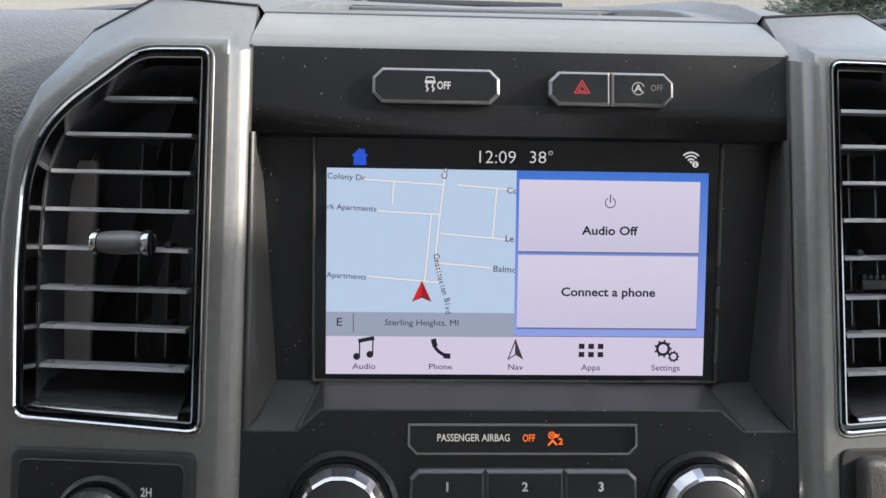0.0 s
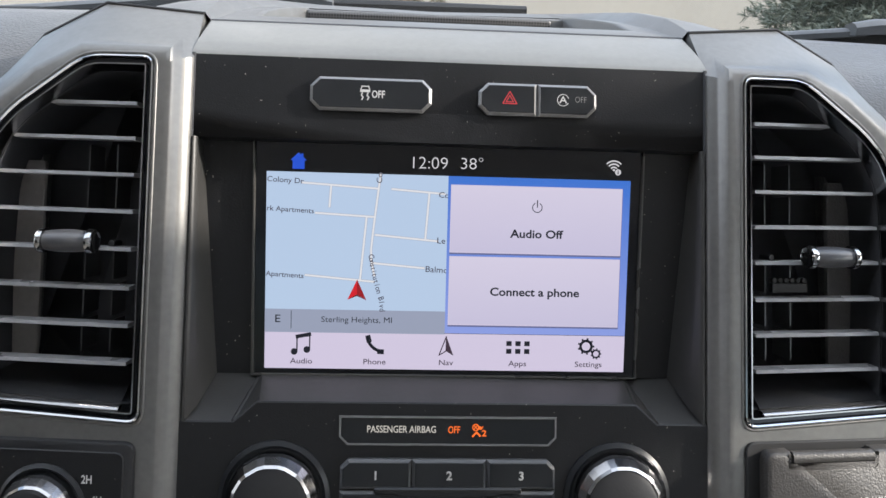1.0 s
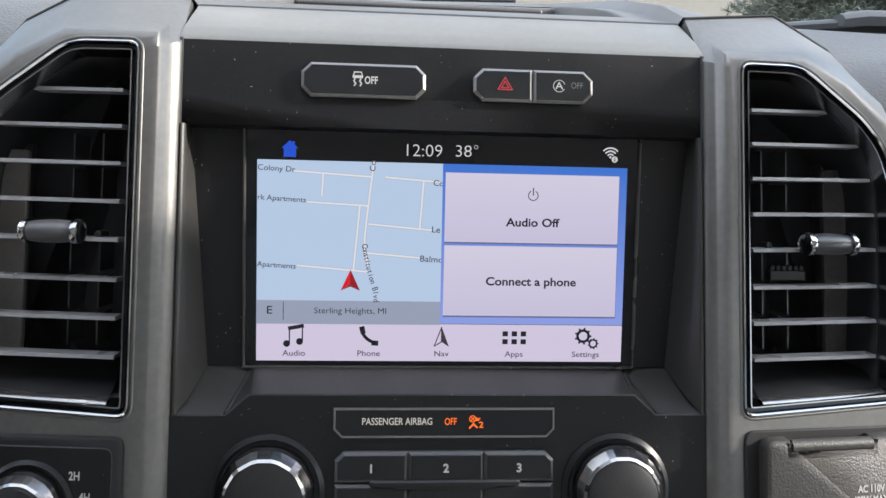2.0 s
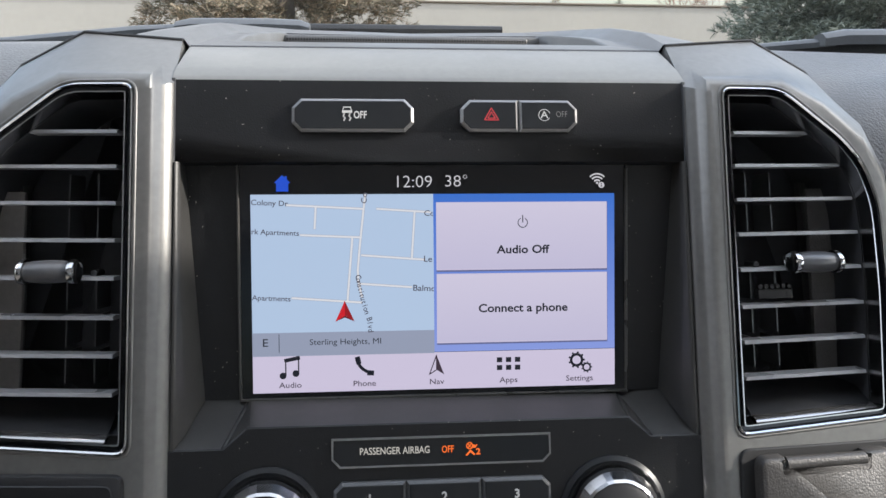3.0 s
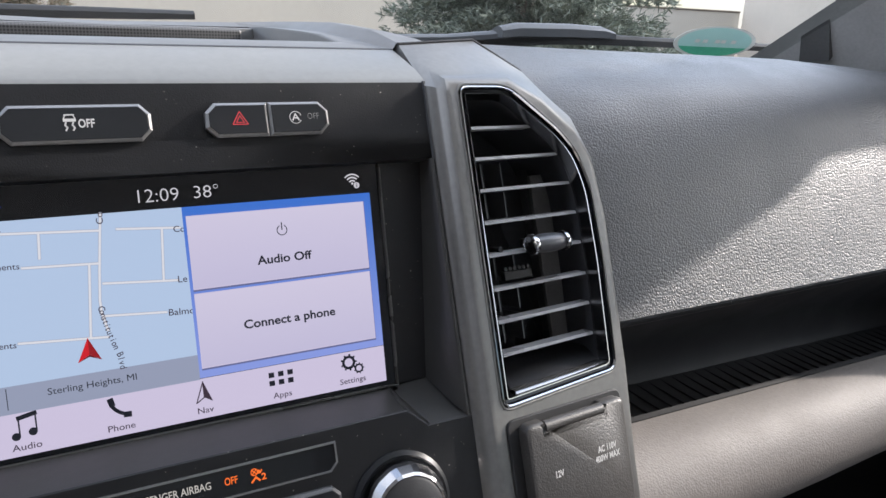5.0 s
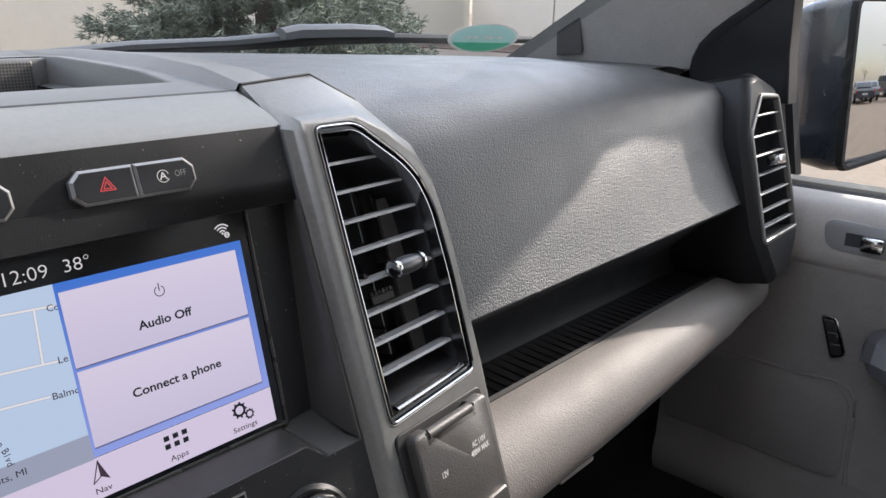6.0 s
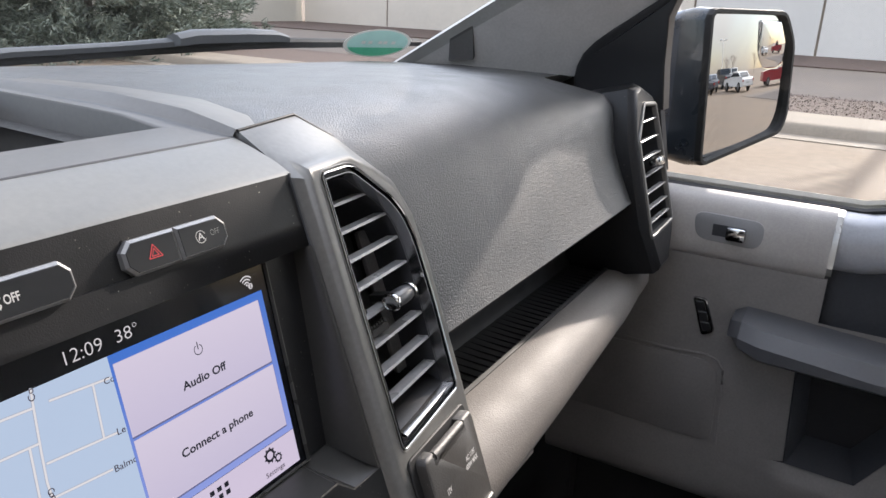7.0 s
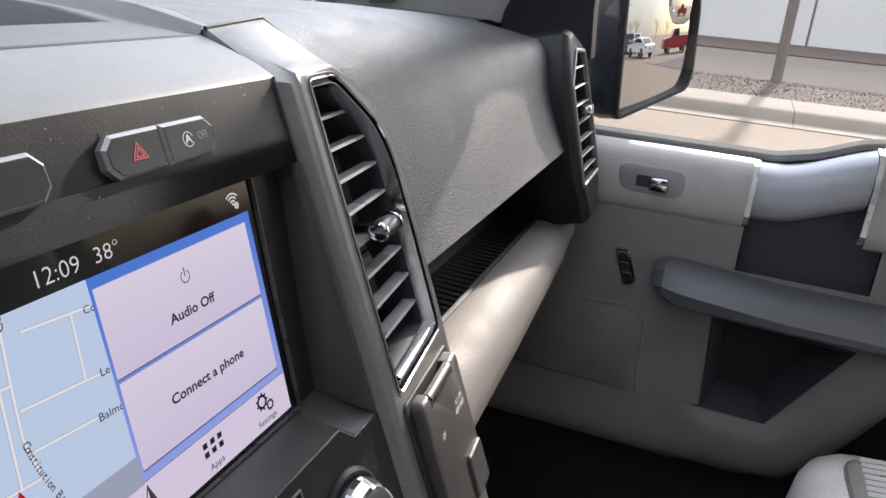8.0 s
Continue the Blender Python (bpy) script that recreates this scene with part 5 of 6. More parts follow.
glass = rounded([(-0.025, 0.01), (0.99, 0.165), (1.05, 0.26), (1.03, 0.80), (0.88, 1.0), (-0.055, 1.0)], [0.03, 0.05, 0.06, 0.08, 0.06, 0.03], 3)[::-1]
MC = m0 + ex * 0.5 + ez * 0.5


def bulge(u, v, extra=0.0):
    """Height of the convex glass over its plane; radius of curvature 1.53 m."""
    q = m0 + ex * u + ez * v - MC
    return -q.length_squared / 3.06 + 0.0165 * q.z + extra


bm = bmesh.new()
keep = inset(glass, -0.052)


def inside(u, v):
    hit = False
    for (x0, z0), (x1, z1) in zip(keep, keep[1:] + keep[:1]):
        if (z0 > v) != (z1 > v) and u < x0 + (x1 - x0) * (v - z0) / (z1 - z0):
            hit = not hit
    return hit


grid = [[bm.verts.new(MG(-0.1 + 0.03 * i, -0.04 + 0.03 * j, bulge(-0.1 + 0.03 * i, -0.04 + 0.03 * j) + 0.0015)) for j in range(37)] for i in range(41)]
for i in range(40):
    for j in range(36):
        if all(inside(-0.1 + 0.03 * (i + a_), -0.04 + 0.03 * (j + b_)) for a_, b_ in ((0, 0), (1, 0), (1, 1), (0, 1))):
            bm.faces.new((grid[i][j], grid[i + 1][j], grid[i + 1][j + 1], grid[i][j + 1]))
bmesh.ops.delete(bm, geom=[v for v in bm.verts if not v.link_faces], context="VERTS")
part("glass", bm, MIRROR, mir, "main convex mirror glass", sharp=80)
part("rim", loft([[MG(u, v, d_) for u, v in inset(glass, k)] for k, d_ in ((-0.058, -0.03), (-0.062, 0.0), (-0.054, 0.005), (-0.028, 0.005), (-0.022, -0.006))]), RUBBER, mir)
big = inset(glass, -0.061)
part("housing", loft([[MG(u, v, d_) for u, v in inset(big, k)] for k, d_ in ((0.0, -0.005), (-0.01, -0.03), (0.02, -0.08), (0.12, -0.13), (0.35, -0.15))], cap1=True), BODY, mir, sharp=50)
part("arm", box(0.97, 1.12, 0.075, 0.15, -0.08, -0.02, 0.02), DARK, mir)

spo = rounded([(0.56, 0.985), (0.56, 0.74), (0.66, 0.625), (0.93, 0.625), (1.00, 0.72), (1.015, 0.80), (0.87, 0.985)], [0.01, 0.06, 0.06, 0.06, 0.05, 0.04, 0.02], 4)
rings = []
for f in (1.0, 0.985, 0.85, 0.7, 0.55, 0.4, 0.25, 0.1):
    row = []
    for u, v in spo:
        u_, v_ = 0.78 + (u - 0.78) * f, 0.80 + (v - 0.80) * f
        q = ex * (u_ - 0.78) + ez * (v_ - 0.80)
        row.append(MG(u_, v_, bulge(u_, v_, 0.0017 if f == 1 else 0.0052 - q.length_squared * 0.75 + 0.06 * q.z)))
    rings.append(row)
part("spot_mirror", loft(rings, cap1=True), MIRROR, mir, "small convex spot mirror", sharp=80)

# ---- wipers ----
def wiper(arm_pts, blade_pts, shoe):
    """An arm, the blade under it and the bridge piece that holds the blade; each point is x, y, z of the middle and a half height."""
    x, y, z, h_ = blade_pts[len(blade_pts) // 2]
    wp = thing("windshield_wiper", (x, y, z - h_), "dark grey windshield wiper resting on the glass", "wiper", group="windshield wipers", m=WF)
    for nm, pts, wd, mt in (("blade", blade_pts, 0.007, RUBBER), ("arm", arm_pts, 0.010, WIPER), ("bridge", shoe, 0.012, WIPER)):
        part(nm, loft([[(px, py - w_, pz + v_ * ph) for w_, v_ in ((wd, -1), (wd * 1.1, 0.2), (wd * 0.6, 0.8), (0, 1), (-wd, 0.6), (-wd, -1))] for px, py, pz, ph in pts], cap0=True, cap1=True), mt, wp, sharp=40)


WIPER = mat("weathered_wiper_plastic", (0.065, 0.069, 0.074), 0.5, grain=0.2)
wiper([(0.15, 0.63, 0.090, 0.005), (0.32, 0.60, 0.106, 0.005), (0.439, 0.575, 0.110, 0.005), (0.50, 0.523, 0.118, 0.005)],
      [(0.12, 0.635, 0.086, 0.006), (0.32, 0.60, 0.099, 0.007), (0.44, 0.575, 0.105, 0.007), (0.567, 0.507, 0.113, 0.007), (0.637, 0.489, 0.114, 0.007), (0.75, 0.46, 0.112, 0.006), (0.90, 0.43, 0.110, 0.005)],
      [(0.486, 0.525, 0.120, 0.007), (0.51, 0.520, 0.1235, 0.0085), (0.58, 0.502, 0.1245, 0.0085), (0.625, 0.490, 0.1235, 0.0075), (0.640, 0.486, 0.1205, 0.005)])
wiper([(-0.62, 0.60, 0.090, 0.006), (-0.425, 0.585, 0.108, 0.006), (-0.30, 0.57, 0.120, 0.006), (-0.20, 0.56, 0.126, 0.005)],
      [(-0.75, 0.54, 0.090, 0.006), (-0.425, 0.58, 0.103, 0.007), (-0.25, 0.567, 0.119, 0.008), (-0.108, 0.573, 0.124, 0.007), (0.06, 0.62, 0.126, 0.006), (0.128, 0.63, 0.127, 0.005)],
      [(-0.252, 0.556, 0.124, 0.007), (-0.235, 0.556, 0.1262, 0.0085), (-0.15, 0.556, 0.1272, 0.0085), (-0.115, 0.556, 0.1265, 0.008), (-0.104, 0.556, 0.1245, 0.006)])
# cowl below the wipers, the black band at the foot of the glass
solo("cowl", loft([[(x, cowl(x) + 0.004, 0.060) for x in [-0.85 + 0.17 * k for k in range(11)]], [(x, cowl(x) + 0.03, 0.070 + 0.010 * (1 - (x / 0.85) ** 2)) for x in [-0.85 + 0.17 * k for k in range(11)]], [(x, cowl(x) + 0.14, 0.066) for x in [-0.85 + 0.17 * k for k in range(11)]], [(x, cowl(x) + 0.5, 0.020) for x in [-0.9 + 0.18 * k for k in range(11)]], [(x, 1.5, -0.03) for x in [-0.9 + 0.18 * k for k in range(11)]], [(x, 1.55, -0.6) for x in [-0.9 + 0.18 * k for k in range(11)]]], closed=False), BODY, (0, 0.6, 0), "dark painted hood and cowl ahead of the windshield", "hood", m=WF, sharp=60)
# side glass frame: the dark sail panel, the divider bar and the black window frame
sail = thing("sail_panel", (0.85, 0.06, -0.05), "black triangular sail panel at the foot of the mirror", "trim panel", m=WF)
arc = [(0.137, 0.050), (0.137, 0.085), (0.133, 0.100), (0.124, 0.117), (0.107, 0.134), (0.085, 0.150), (0.062, 0.165), (0.040, 0.180), (0.010, 0.200), (-0.004, 0.204), (0.010, 0.170), (0.012, 0.110), (0.010, 0.050)]
part("panel", loft([[(0.853 - 0.27 * (z - 0.06) + d_, y, z) for y, z in inset(arc, k)] for k, d_ in ((0.0, 0.03), (0.0, 0.0012), (0.0012, 0.0), (0.006, 0.0), (0.009, 0.0015))], cap1=True), DARK, sail, sharp=30)
part("foot", box(0.864, 0.94, 0.06, 0.32, -0.02, 0.098, 0.004), DARK, sail)
part("divider", loft([[(x, y + 0.20 * (z - 0.108), z) for x, y in ((0.985, 0.082), (0.985, 0.060), (1.008, 0.060), (1.008, 0.082))] for z in (-0.06, 0.33)], cap0=True, cap1=True), RUBBER, sail, "black rubber window divider")
part("glass_channel", loft([[(x, y + 0.20 * (z - 0.108), z) for x, y in ((0.981, 0.074), (0.981, 0.070), (0.984, 0.070), (0.984, 0.074))] for z in (-0.05, 0.32)], cap0=True, cap1=True), PILLAR_MESH, sail, "grey channel for the glass")
tn = Vector((-0.826, -0.127, -0.550))
tq = [Vector(p) for p in ((0.793, 0.308, 0.128), (0.785, 0.268, 0.149), (0.816, 0.281, 0.100), (0.813, 0.320, 0.096))]
tw = loft([[p + tn * d_ for p in tq] for d_ in (-0.01, 0.0035)], cap0=True, cap1=True)
solo("tweeter_grille", tw, PILLAR_MESH, (0.83, 0.31, 0.098), "small dark tweeter grille in the pillar trim", "speaker", m=WF)
frame_pts = [Vector(p) for p in ((0.858, -0.020, 0.214), (0.84, -0.055, 0.226), (0.82, -0.13, 0.272), (0.80, -0.22, 0.325), (0.785, -0.34, 0.375), (0.78, -0.7, 0.42), (0.78, -1.12, 0.41))]
bm = loft([[p + Vector(o) for o in ((-0.01, 0.0, -0.004), (0.0, 0.0, -0.012), (0.03, 0.01, 0.0), (0.06, 0.05, 0.12), (0.0, 0.06, 0.14), (-0.04, 0.03, 0.05))] for p in frame_pts], cap0=True, cap1=True)
solo("window_1", bm, DARK, (0.8, -0.4, 0.4), "black frame over the passenger window", "window frame", kind="structure", m=WF, sharp=60)

# ---- sticker on the windshield ----
stk = thing("windshield_sticker", (0.745, 0.402, 0.094), "oval turquoise sticker on the windshield", "sticker", m=WF)
STK = mat("turquoise_print", (0.55, 0.90, 0.84), 0.5, var=0.1, var_scale=60)
STK_G = mat("green_print", (0.10, 0.58, 0.36), 0.5, var=0.15, var_scale=60)
STK_W = mat("cream_print", (0.88, 0.88, 0.82), 0.5, var=0.05)
so, sx_, sz_ = Vector((0.743, 0.400, 0.1155)), Vector((0.0455, -0.026, -0.0005)), Vector((0.0, -0.012, 0.0200))


def ST(u, v, k):
    return so + sx_ * u + sz_ * v + Vector((0, -0.0006 * k, 0.0))


def oval(r, k, lo=-2, hi=2):
    return [ST(r * math.cos(a), min(max(r * math.sin(a), lo), hi), k) for a in [6.283185 * i / 40 for i in range(40)]]


part("border", loft([oval(1.0, 0), oval(1.0, 1)], cap0=True, cap1=True), STK_W, stk)
part("field", loft([oval(0.90, 1.2), oval(0.9, 1.6)], cap0=True, cap1=True), STK, stk)
part("lower_band", loft([[ST(0.9 * math.cos(a), 0.9 * math.sin(a), 2.0) for a in [math.radians(200 + 140 * i / 20) for i in range(21)]], [ST(0.9 * math.cos(a), 0.9 * math.sin(a), 2.2) for a in [math.radians(200 + 140 * i / 20) for i in range(21)]]], cap0=True, cap1=True), STK_G, stk)
for u in (-0.45, -0.25, 0.05, 0.2, 0.45):
    part("bar", loft([[ST(u + a, 0.05 + b, 2.4) for a, b in ((-0.06, -0.1), (0.06, -0.1), (0.06, 0.1), (-0.06, 0.1))], [ST(u + a, 0.05 + b, 2.6) for a, b in ((-0.06, -0.1), (0.06, -0.1), (0.06, 0.1), (-0.06, 0.1))]], cap0=True, cap1=True), STK_W, stk)

# ---- outdoors ----
G = Matrix()
ASPH = mat("worn_sandy_asphalt", (0.162, 0.121, 0.086), 0.9, var=0.22, var_scale=0.6, grain=0.5, grain_scale=60)
ROAD2 = mat("grey_asphalt_lane", (0.152, 0.124, 0.102), 0.9, var=0.2, var_scale=0.5, grain=0.5, grain_scale=60)
CONC = mat("concrete", (0.195, 0.164, 0.130), 0.9, var=0.18, var_scale=3, grain=0.4, grain_scale=50)
WALLM = mat("pale_render_wall", (0.50, 0.475, 0.42), 0.9, var=0.06, var_scale=0.5)
WALLB = mat("beige_panel_wall", (0.67, 0.615, 0.545), 0.9, var=0.08, var_scale=0.7)
WALLW = mat("pale_grey_panel_wall", (0.66, 0.65, 0.63), 0.8, var=0.05, var_scale=0.7)
MULCH = mat("brown_mulch", (0.080, 0.053, 0.043), 0.95, var=0.4, var_scale=6, grain=0.9, grain_scale=40)
BARK = mat("grey_bark", (0.16, 0.14, 0.12), 0.95, var=0.3, var_scale=8)


def needle_mat(name, c1, c2):
    m = mat(name, c1, 0.8, var=0.3, var_scale=1.2)
    n, l = m.node_tree.nodes, m.node_tree.links
    geo, ramp = n.new("ShaderNodeNewGeometry"), n.new("ShaderNodeValToRGB")
    ramp.color_ramp.elements[0].color, ramp.color_ramp.elements[1].color = (*c1, 1), (*c2, 1)
    l.new(geo.outputs["Random Per Island"], ramp.inputs["Fac"])
    for node in n:
        if node.type == "HUE_SAT":
            l.new(ramp.outputs["Color"], node.inputs["Color"])
    return m


SPRUCE = needle_mat("blue_spruce_needles", (0.085, 0.11, 0.090), (0.27, 0.30, 0.245))
SPRUCE_B = needle_mat("browned_spruce_needles", (0.095, 0.10, 0.068), (0.36, 0.28, 0.20))
TWIG = mat("bare_twigs", (0.17, 0.12, 0.10), 0.95)


def spruce(x, y, h, r, mat_, clumps, seed, label):
    rnd = random.Random(seed)
    tree = thing("spruce_tree", (x, y, 0), label, "tree", m=G)
    part("trunk", loft([[(x + rr * math.cos(6.283185 * i / 9), y + rr * math.sin(6.283185 * i / 9), z) for i in range(9)] for rr, z in ((h * 0.028, 0), (h * 0.022, h * 0.3), (h * 0.012, h * 0.7), (0.01, h))]), BARK, tree)
    verts, faces = [], []
    limbs = []
    while len(limbs) < 330:
        z = h * (0.02 + 0.93 * rnd.random() ** 1.5)
        limbs.append((z, rnd.random() * 6.283185, r * (1 - z / h) ** 0.8 * rnd.uniform(0.78, 1.12)))
    for k in range(clumps):
        z, a, reach = limbs[k % len(limbs)]
        f = 0.12 + 0.9 * rnd.random() ** 0.7
        a += rnd.gauss(0, 0.10) * (1.2 - 0.5 * f)
        d_ = reach * f
        c = Vector((x + d_ * math.cos(a), y + d_ * math.sin(a), z - 0.16 * d_ + 0.10 * reach * f * f + rnd.gauss(0, 0.010 * h)))
        out = Vector((math.cos(a), math.sin(a), -0.1 + 0.5 * rnd.random()))
        size = h * 0.0125 * (0.7 + 0.7 * rnd.random())
        for q in range(14):
            dirn = (out + Vector((rnd.uniform(-1, 1), rnd.uniform(-1, 1), rnd.uniform(-0.8, 0.8))) * 1.0).normalized()
            side = dirn.cross(Vector((rnd.uniform(-1, 1), rnd.uniform(-1, 1), rnd.uniform(-1, 1)))).normalized() * size * 0.11
            st = c + Vector((rnd.uniform(-1, 1), rnd.uniform(-1, 1), rnd.uniform(-1, 1))) * size * 0.5
            i0 = len(verts)
            verts += [st - side, st + side, st + dirn * size * 1.1 + side * 0.3, st + dirn * size * 1.15 - side * 0.3]
            faces.append((i0, i0 + 1, i0 + 2, i0 + 3))
    me = bpy.data.meshes.new("crown")
    me.from_pydata([v - Vector((x, y, 0)) for v in verts], [], faces)
    me.materials.append(mat_)
    crown = new("crown", me)
    crown.parent = tree
    tagged(crown, kind="stuff")
    return tree


bm = bmesh.new()
bmesh.ops.create_grid(bm, x_segments=8, y_segments=8, size=600)
solo("ground", bm, ASPH, (0, 0, 0), "sandy worn asphalt parking lot", "ground", kind="structure", m=G)
solo("lane", box(14.4, 23.8, -18, 30, -0.1, 0.012), ROAD2, (18, -15, 0), "grey asphalt lane behind the planting strip", "road", kind="structure", m=G)
solo("verge", box(23.8, 29.5, -18, 25, -0.1, 0.05), MULCH, (25, -15, 0), "brown planting bed along the building", "ground", kind="structure", m=G)
wall = thing("wall_east", (29.7, -8, 0), "pale panelled building wall with dark joints", "wall", kind="structure", m=G)
ys = [24.9, 20.0, 14.1, 6.3, 2.0, -2.3, -6.6, -10.9, -18]
for k, (a, b) in enumerate(zip(ys, ys[1:])):
    part("wall_panel", box(29.5, 29.9, b + 0.04, a - 0.04, 0, 7.0, 0.02, 1), WALLB if k < 3 else WALLW, wall)
part("backing", box(29.56, 30.0, -18, 24.9, 0, 6.98), CONC, wall)
wall = thing("wall_north", (-6, 25.2, 0), "pale rendered boundary wall", "wall", kind="structure", m=G)
part("body", box(-60, 29.45, 25, 25.4, 0, 2.70), WALLM, wall)
part("coping", box(-60, 29.45, 24.95, 25.45, 2.704, 2.78, 0.02, 1), CONC, wall)
kerb = thing("kerb", (10.3, -8, 0), "worn concrete kerb along the planting strip", "kerb", kind="structure", m=G)
for k in range(7):
    y0 = 14 - k * 3.0
    part("kerb_stone", loft([[(x, y, z) for x, z in ((10.1, 0.0), (10.1, 0.012), (10.48, 0.02), (10.56, 0.12), (10.64, 0.15), (10.72, 0.158), (11.65, 0.17), (11.65, 0.0))] for y in (y0 - 0.004, y0 - 2.996)], cap0=True, cap1=True), CONC, kerb)
bed = thing("mulch_bed", (12, -8, 0), "reddish brown bark mulch strip behind the kerb", "mulch bed", kind="structure", m=G)
part("soil", box(11.65, 14.4, -7, 14, 0, 0.14), MULCH, bed)
rnd = random.Random(5)
vs_, fs_ = [], []
for k in range(22000):
    c = Vector((rnd.uniform(11.7, 14.35), rnd.uniform(-6.9, 9), 0.145 + rnd.random() * 0.03))
    u = Vector((rnd.uniform(-1, 1), rnd.uniform(-1, 1), rnd.uniform(-0.4, 0.4))).normalized() * rnd.uniform(0.008, 0.018)
    w = u.cross(Vector((rnd.uniform(-0.5, 0.5), rnd.uniform(-0.5, 0.5), 1))).normalized() * rnd.uniform(0.004, 0.009)
    i0 = len(vs_)
    vs_ += [c - u - w, c + u - w, c + u + w, c - u + w]
    fs_.append((i0, i0 + 1, i0 + 2, i0 + 3))
me = bpy.data.meshes.new("bark_chips")
me.from_pydata([v - Vector((12, -8, 0)) for v in vs_], [], fs_)
me.materials.append(needle_mat("bark_chip", (0.055, 0.036, 0.030), (0.088, 0.057, 0.046)))
chips = new("bark_chips", me)
chips.parent = bed
tagged(chips, kind="stuff")

far = thing("office_building", (-24, 75, 0), "plain beige building far behind the boundary wall", "building", m=G)
part("wall", box(-28.5, -18, 70, 82, 0, 8.0), WALLB, far)
part("roof", box(-28.8, -17.7, 69.7, 82.3, 8.004, 8.4), CONC, far)
spruce(-2.2, 18.3, 9.5, 3.6, SPRUCE_B, 15000, 11, "large spruce tree with browned needles")
spruce(11.6, 16.6, 10.5, 4.3, SPRUCE, 17000, 12, "large blue-green spruce tree")
spruce(13.8, 60, 6.1, 1.0, SPRUCE_B, 900, 13, "small distant spruce behind the wall")
spruce(19.5, 62, 6.2, 1.3, SPRUCE, 900, 14, "small distant spruce behind the wall")
spruce(-30, 40, 7.8, 4.0, SPRUCE, 1500, 15, "distant spruce behind the wall")


def bare_tree(x, y, h, seed, label, thick=0.012):
    rnd = random.Random(seed)
    tree = thing("bare_tree", (x, y, 0), label, "tree", m=G)
    part("trunk", tube([(x, y, 0), (x + 0.03 * h * 0.2, y, h * 0.25), (x - 0.01 * h, y, h * 0.5)], h * thick, 8), BARK, tree)
    bm = bmesh.new()

    def grow(p, d_, length, rad, depth):
        q = p + d_ * length
        loft([[o + Vector((math.cos(t), math.sin(t), 0)) * rr for t in (0, 2.094, 4.189)] for o, rr in ((p, rad), (q, rad * 0.6))], bm=bm)
        if depth:
            for k in range(3):
                grow(p + d_ * length * rnd.uniform(0.5, 1.0), (d_ + Vector((rnd.uniform(-1, 1), rnd.uniform(-1, 1), rnd.uniform(-0.3, 0.7))) * 0.75).normalized(), length * rnd.uniform(0.55, 0.8), rad * 0.55, depth - 1)

    for k in range(6):
        a = k * 1.05
        grow(Vector((x, y, h * (0.28 + 0.035 * k))), Vector((math.cos(a) * 0.6, math.sin(a) * 0.6, 0.8)).normalized(), h * 0.24, h * thick * 0.5, 3)
    part("branches", bm, TWIG, tree)
    return tree


bare_tree(14.5, -0.88, 8.0, 21, "young bare street tree in the mulch strip")
for x, y, h, sd in ((23.5, 58, 7.2, 22), (26.5, 60, 7.0, 23), (82, -126, 9, 24), (78, -128, 8, 25), (96, -118, 8, 26), (103, -112, 7, 27), (66, -135, 7, 28)):
    bare_tree(x, y, h, sd, "bare reddish-brown tree in the distance", 0.02)


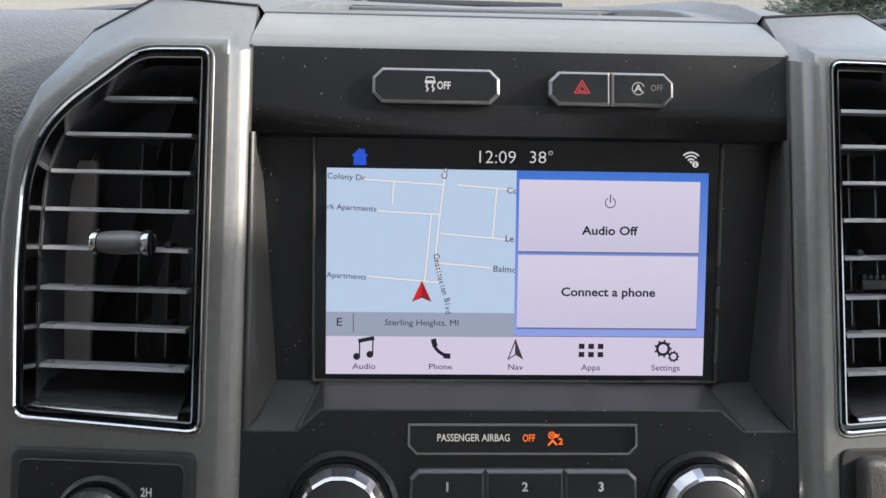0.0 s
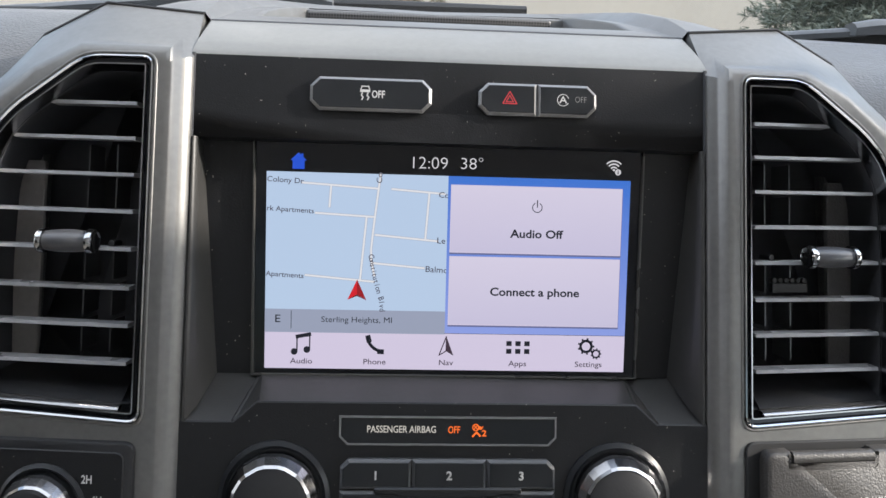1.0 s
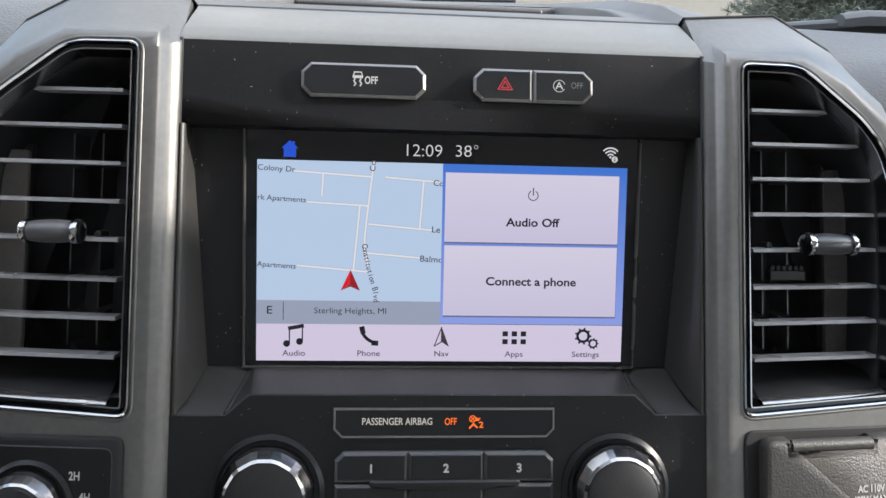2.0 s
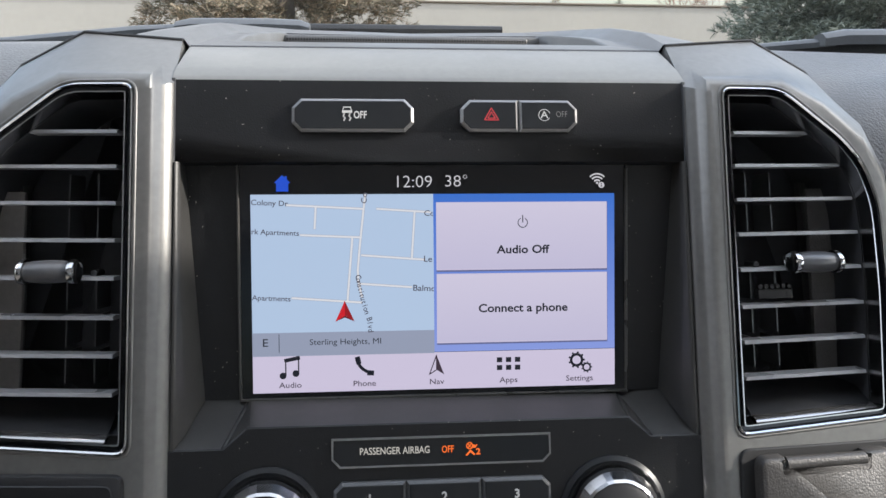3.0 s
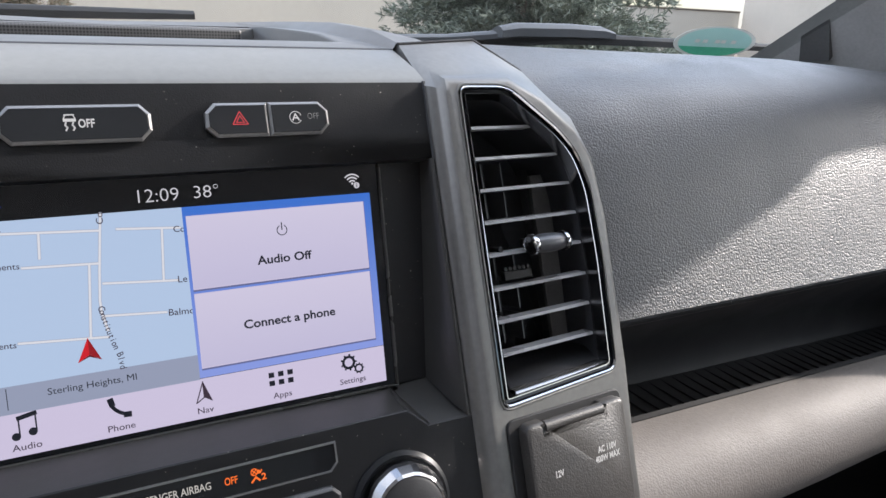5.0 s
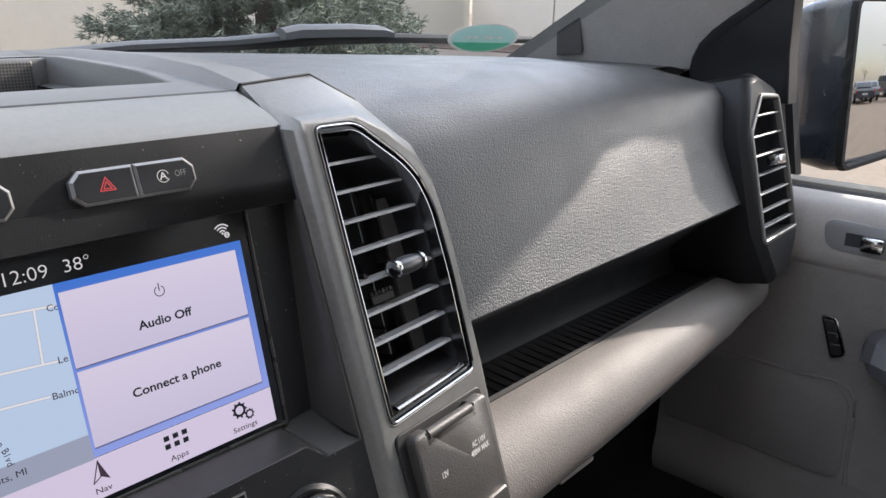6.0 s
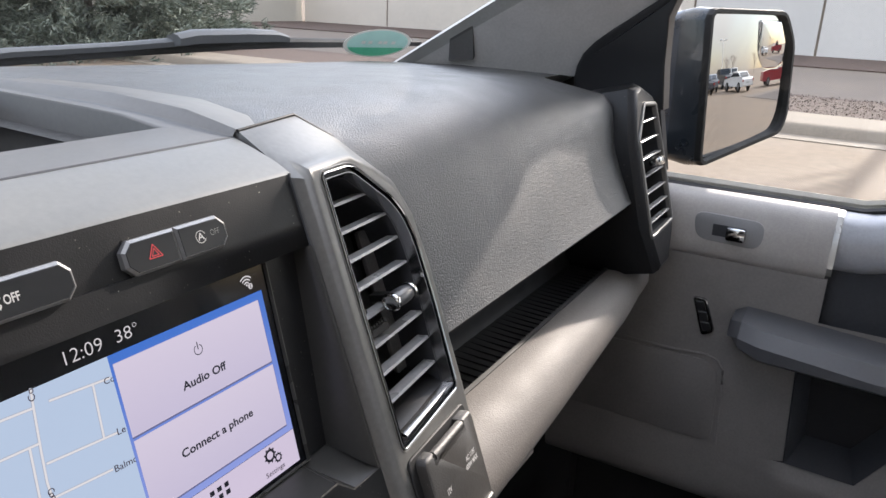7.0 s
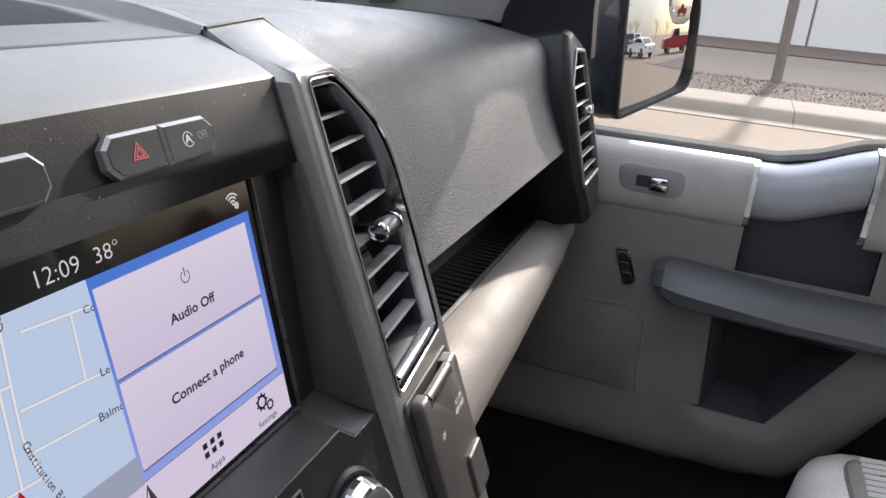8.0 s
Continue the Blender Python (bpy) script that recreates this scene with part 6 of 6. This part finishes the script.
# ---- parked cars, seen in the outside mirror ----
def car(x, y, turn, paint, label, tall=0.0, bed_=False):
    m = Matrix.Translation((x, y, 0)) @ Matrix.Rotation(radians(turn), 4, "Z")
    c = thing("parked_car", (0, 0, 0), label, "car", group="parked cars", m=m)
    L, Wd = (2.7, 0.98) if bed_ else (2.3, 0.9)
    body = [(-L, 0.42), (-L, 0.80 + tall), (-L + 0.15, 0.93 + tall), (-L * 0.45, 0.98 + tall), (L * 0.55, 0.96 + tall), (L * 0.98, 0.85 + tall), (L, 0.6), (L - 0.05, 0.38), (-L + 0.05, 0.36)]
    part("body", loft([[(s * Wd * k, u, z) for u, z in body] for s, k in ((-1, 0.94), (-1, 1), (1, 1), (1, 0.94))], cap0=True, cap1=True), paint, c)
    cab = [(-L * 0.72, 0.97 + tall), (-L * 0.42, 1.30 + tall), (L * 0.12, 1.36 + tall), (L * 0.50, 0.96 + tall)] if not bed_ else [(-L * 0.15, 0.97 + tall), (-L * 0.10, 1.5 + tall), (L * 0.28, 1.5 + tall), (L * 0.50, 0.96 + tall)]
    part("cabin", loft([[(s * w, u * (0.96 if s else 1), z) for u, z in cab] for s, w in ((-1, Wd * 0.86), (1, Wd * 0.86))], cap0=True, cap1=True), paint, c)
    gl = [(u * 0.98, z) for u, z in inset(cab, 0.07)]
    part("side_glass", loft([[(s, u, z) for u, z in gl] for s in (-Wd * 0.865, Wd * 0.865)], cap0=True, cap1=True), CAR_GLASS, c)
    (u0, z0), (u1, z1) = cab[0], cab[1]
    part("rear_window", loft([[(s * Wd * 0.72, u0 + (u1 - u0) * f - 0.012, z0 + (z1 - z0) * f + 0.01) for f in (0.12, 0.88)] for s in (-1, 1)], closed=False), CAR_GLASS, c)
    for s in (-1, 1):
        part("tail_light", box(s * Wd * 0.93 - 0.12, s * Wd * 0.93 + 0.03, -L - 0.012, -L + 0.1, 0.66 + tall, 0.82 + tall, 0.02), TAIL, c)
        for u in (-L * 0.62, L * 0.62):
            wh = part("wheel", loft([[(s * (Wd - 0.18 + k), u + 0.33 * rr * math.cos(t), 0.33 + 0.33 * rr * math.sin(t)) for t in [6.283185 * i / 18 for i in range(18)]] for k, rr in ((0, 1), (0.19, 1), (0.2, 0.94))], cap0=True, cap1=True), RUBBER, c)
            part("rim", loft([[(s * (Wd + 0.025), u + 0.2 * math.cos(t), 0.33 + 0.2 * math.sin(t)) for t in [6.283185 * i / 14 for i in range(14)]], [(s * (Wd + 0.032), u + 0.17 * math.cos(t), 0.33 + 0.17 * math.sin(t)) for t in [6.283185 * i / 14 for i in range(14)]]], cap1=True), EDGE, wh)
    part("plate", box(-0.26, 0.26, -L - 0.014, -L + 0.02, 0.55, 0.66), WHITE_INK, c)
    return c


TAIL = mat("red_tail_light", (0.45, 0.02, 0.02), 0.2)
P_WHITE = mat("white_car_paint", (0.78, 0.78, 0.76), 0.3, coat=0.5)
P_DARK = mat("dark_car_paint", (0.03, 0.035, 0.045), 0.3, coat=0.5)
P_GREY = mat("grey_car_paint", (0.18, 0.19, 0.20), 0.3, coat=0.5)
P_RED = mat("red_car_paint", (0.30, 0.02, 0.03), 0.3, coat=0.5)
car(17.3, -23.4, 180, P_WHITE, "white saloon parked on the sandy lot")
car(15.2, -27.6, 200, P_GREY, "grey saloon parked beside the white one")
car(13.0, -25.0, 196, P_DARK, "dark saloon parked on the lot")
car(24.6, -22.6, 118, P_RED, "dark red pickup parked on the lot", 0.2, True)
car(11.0, -29.0, 190, P_GREY, "grey saloon in the far row of the lot")
car(19.4, -31.0, 185, P_DARK, "dark pickup in the far row of the lot", 0.2, True)
car(22.5, -33.0, 170, P_WHITE, "white van-like pickup in the far row", 0.2, True)
lamp = thing("street_lamp", (31, -52, 0), "tall pale lamp post with two heads over the lot", "street lamp", m=G)
part("pole", tube([(31, -52, 0), (31, -52, 3.0), (31, -52, 6.0)], 0.10, 8), P_WHITE, lamp)
for s in (-1, 1):
    part("head", box(31 - 0.3 + s * 0.7, 31 + 0.3 + s * 0.7, -52.3, -51.7, 5.9, 6.15, 0.05), P_WHITE, lamp)
part("arm", box(30.3, 31.7, -52.05, -51.95, 5.95, 6.05), P_WHITE, lamp)
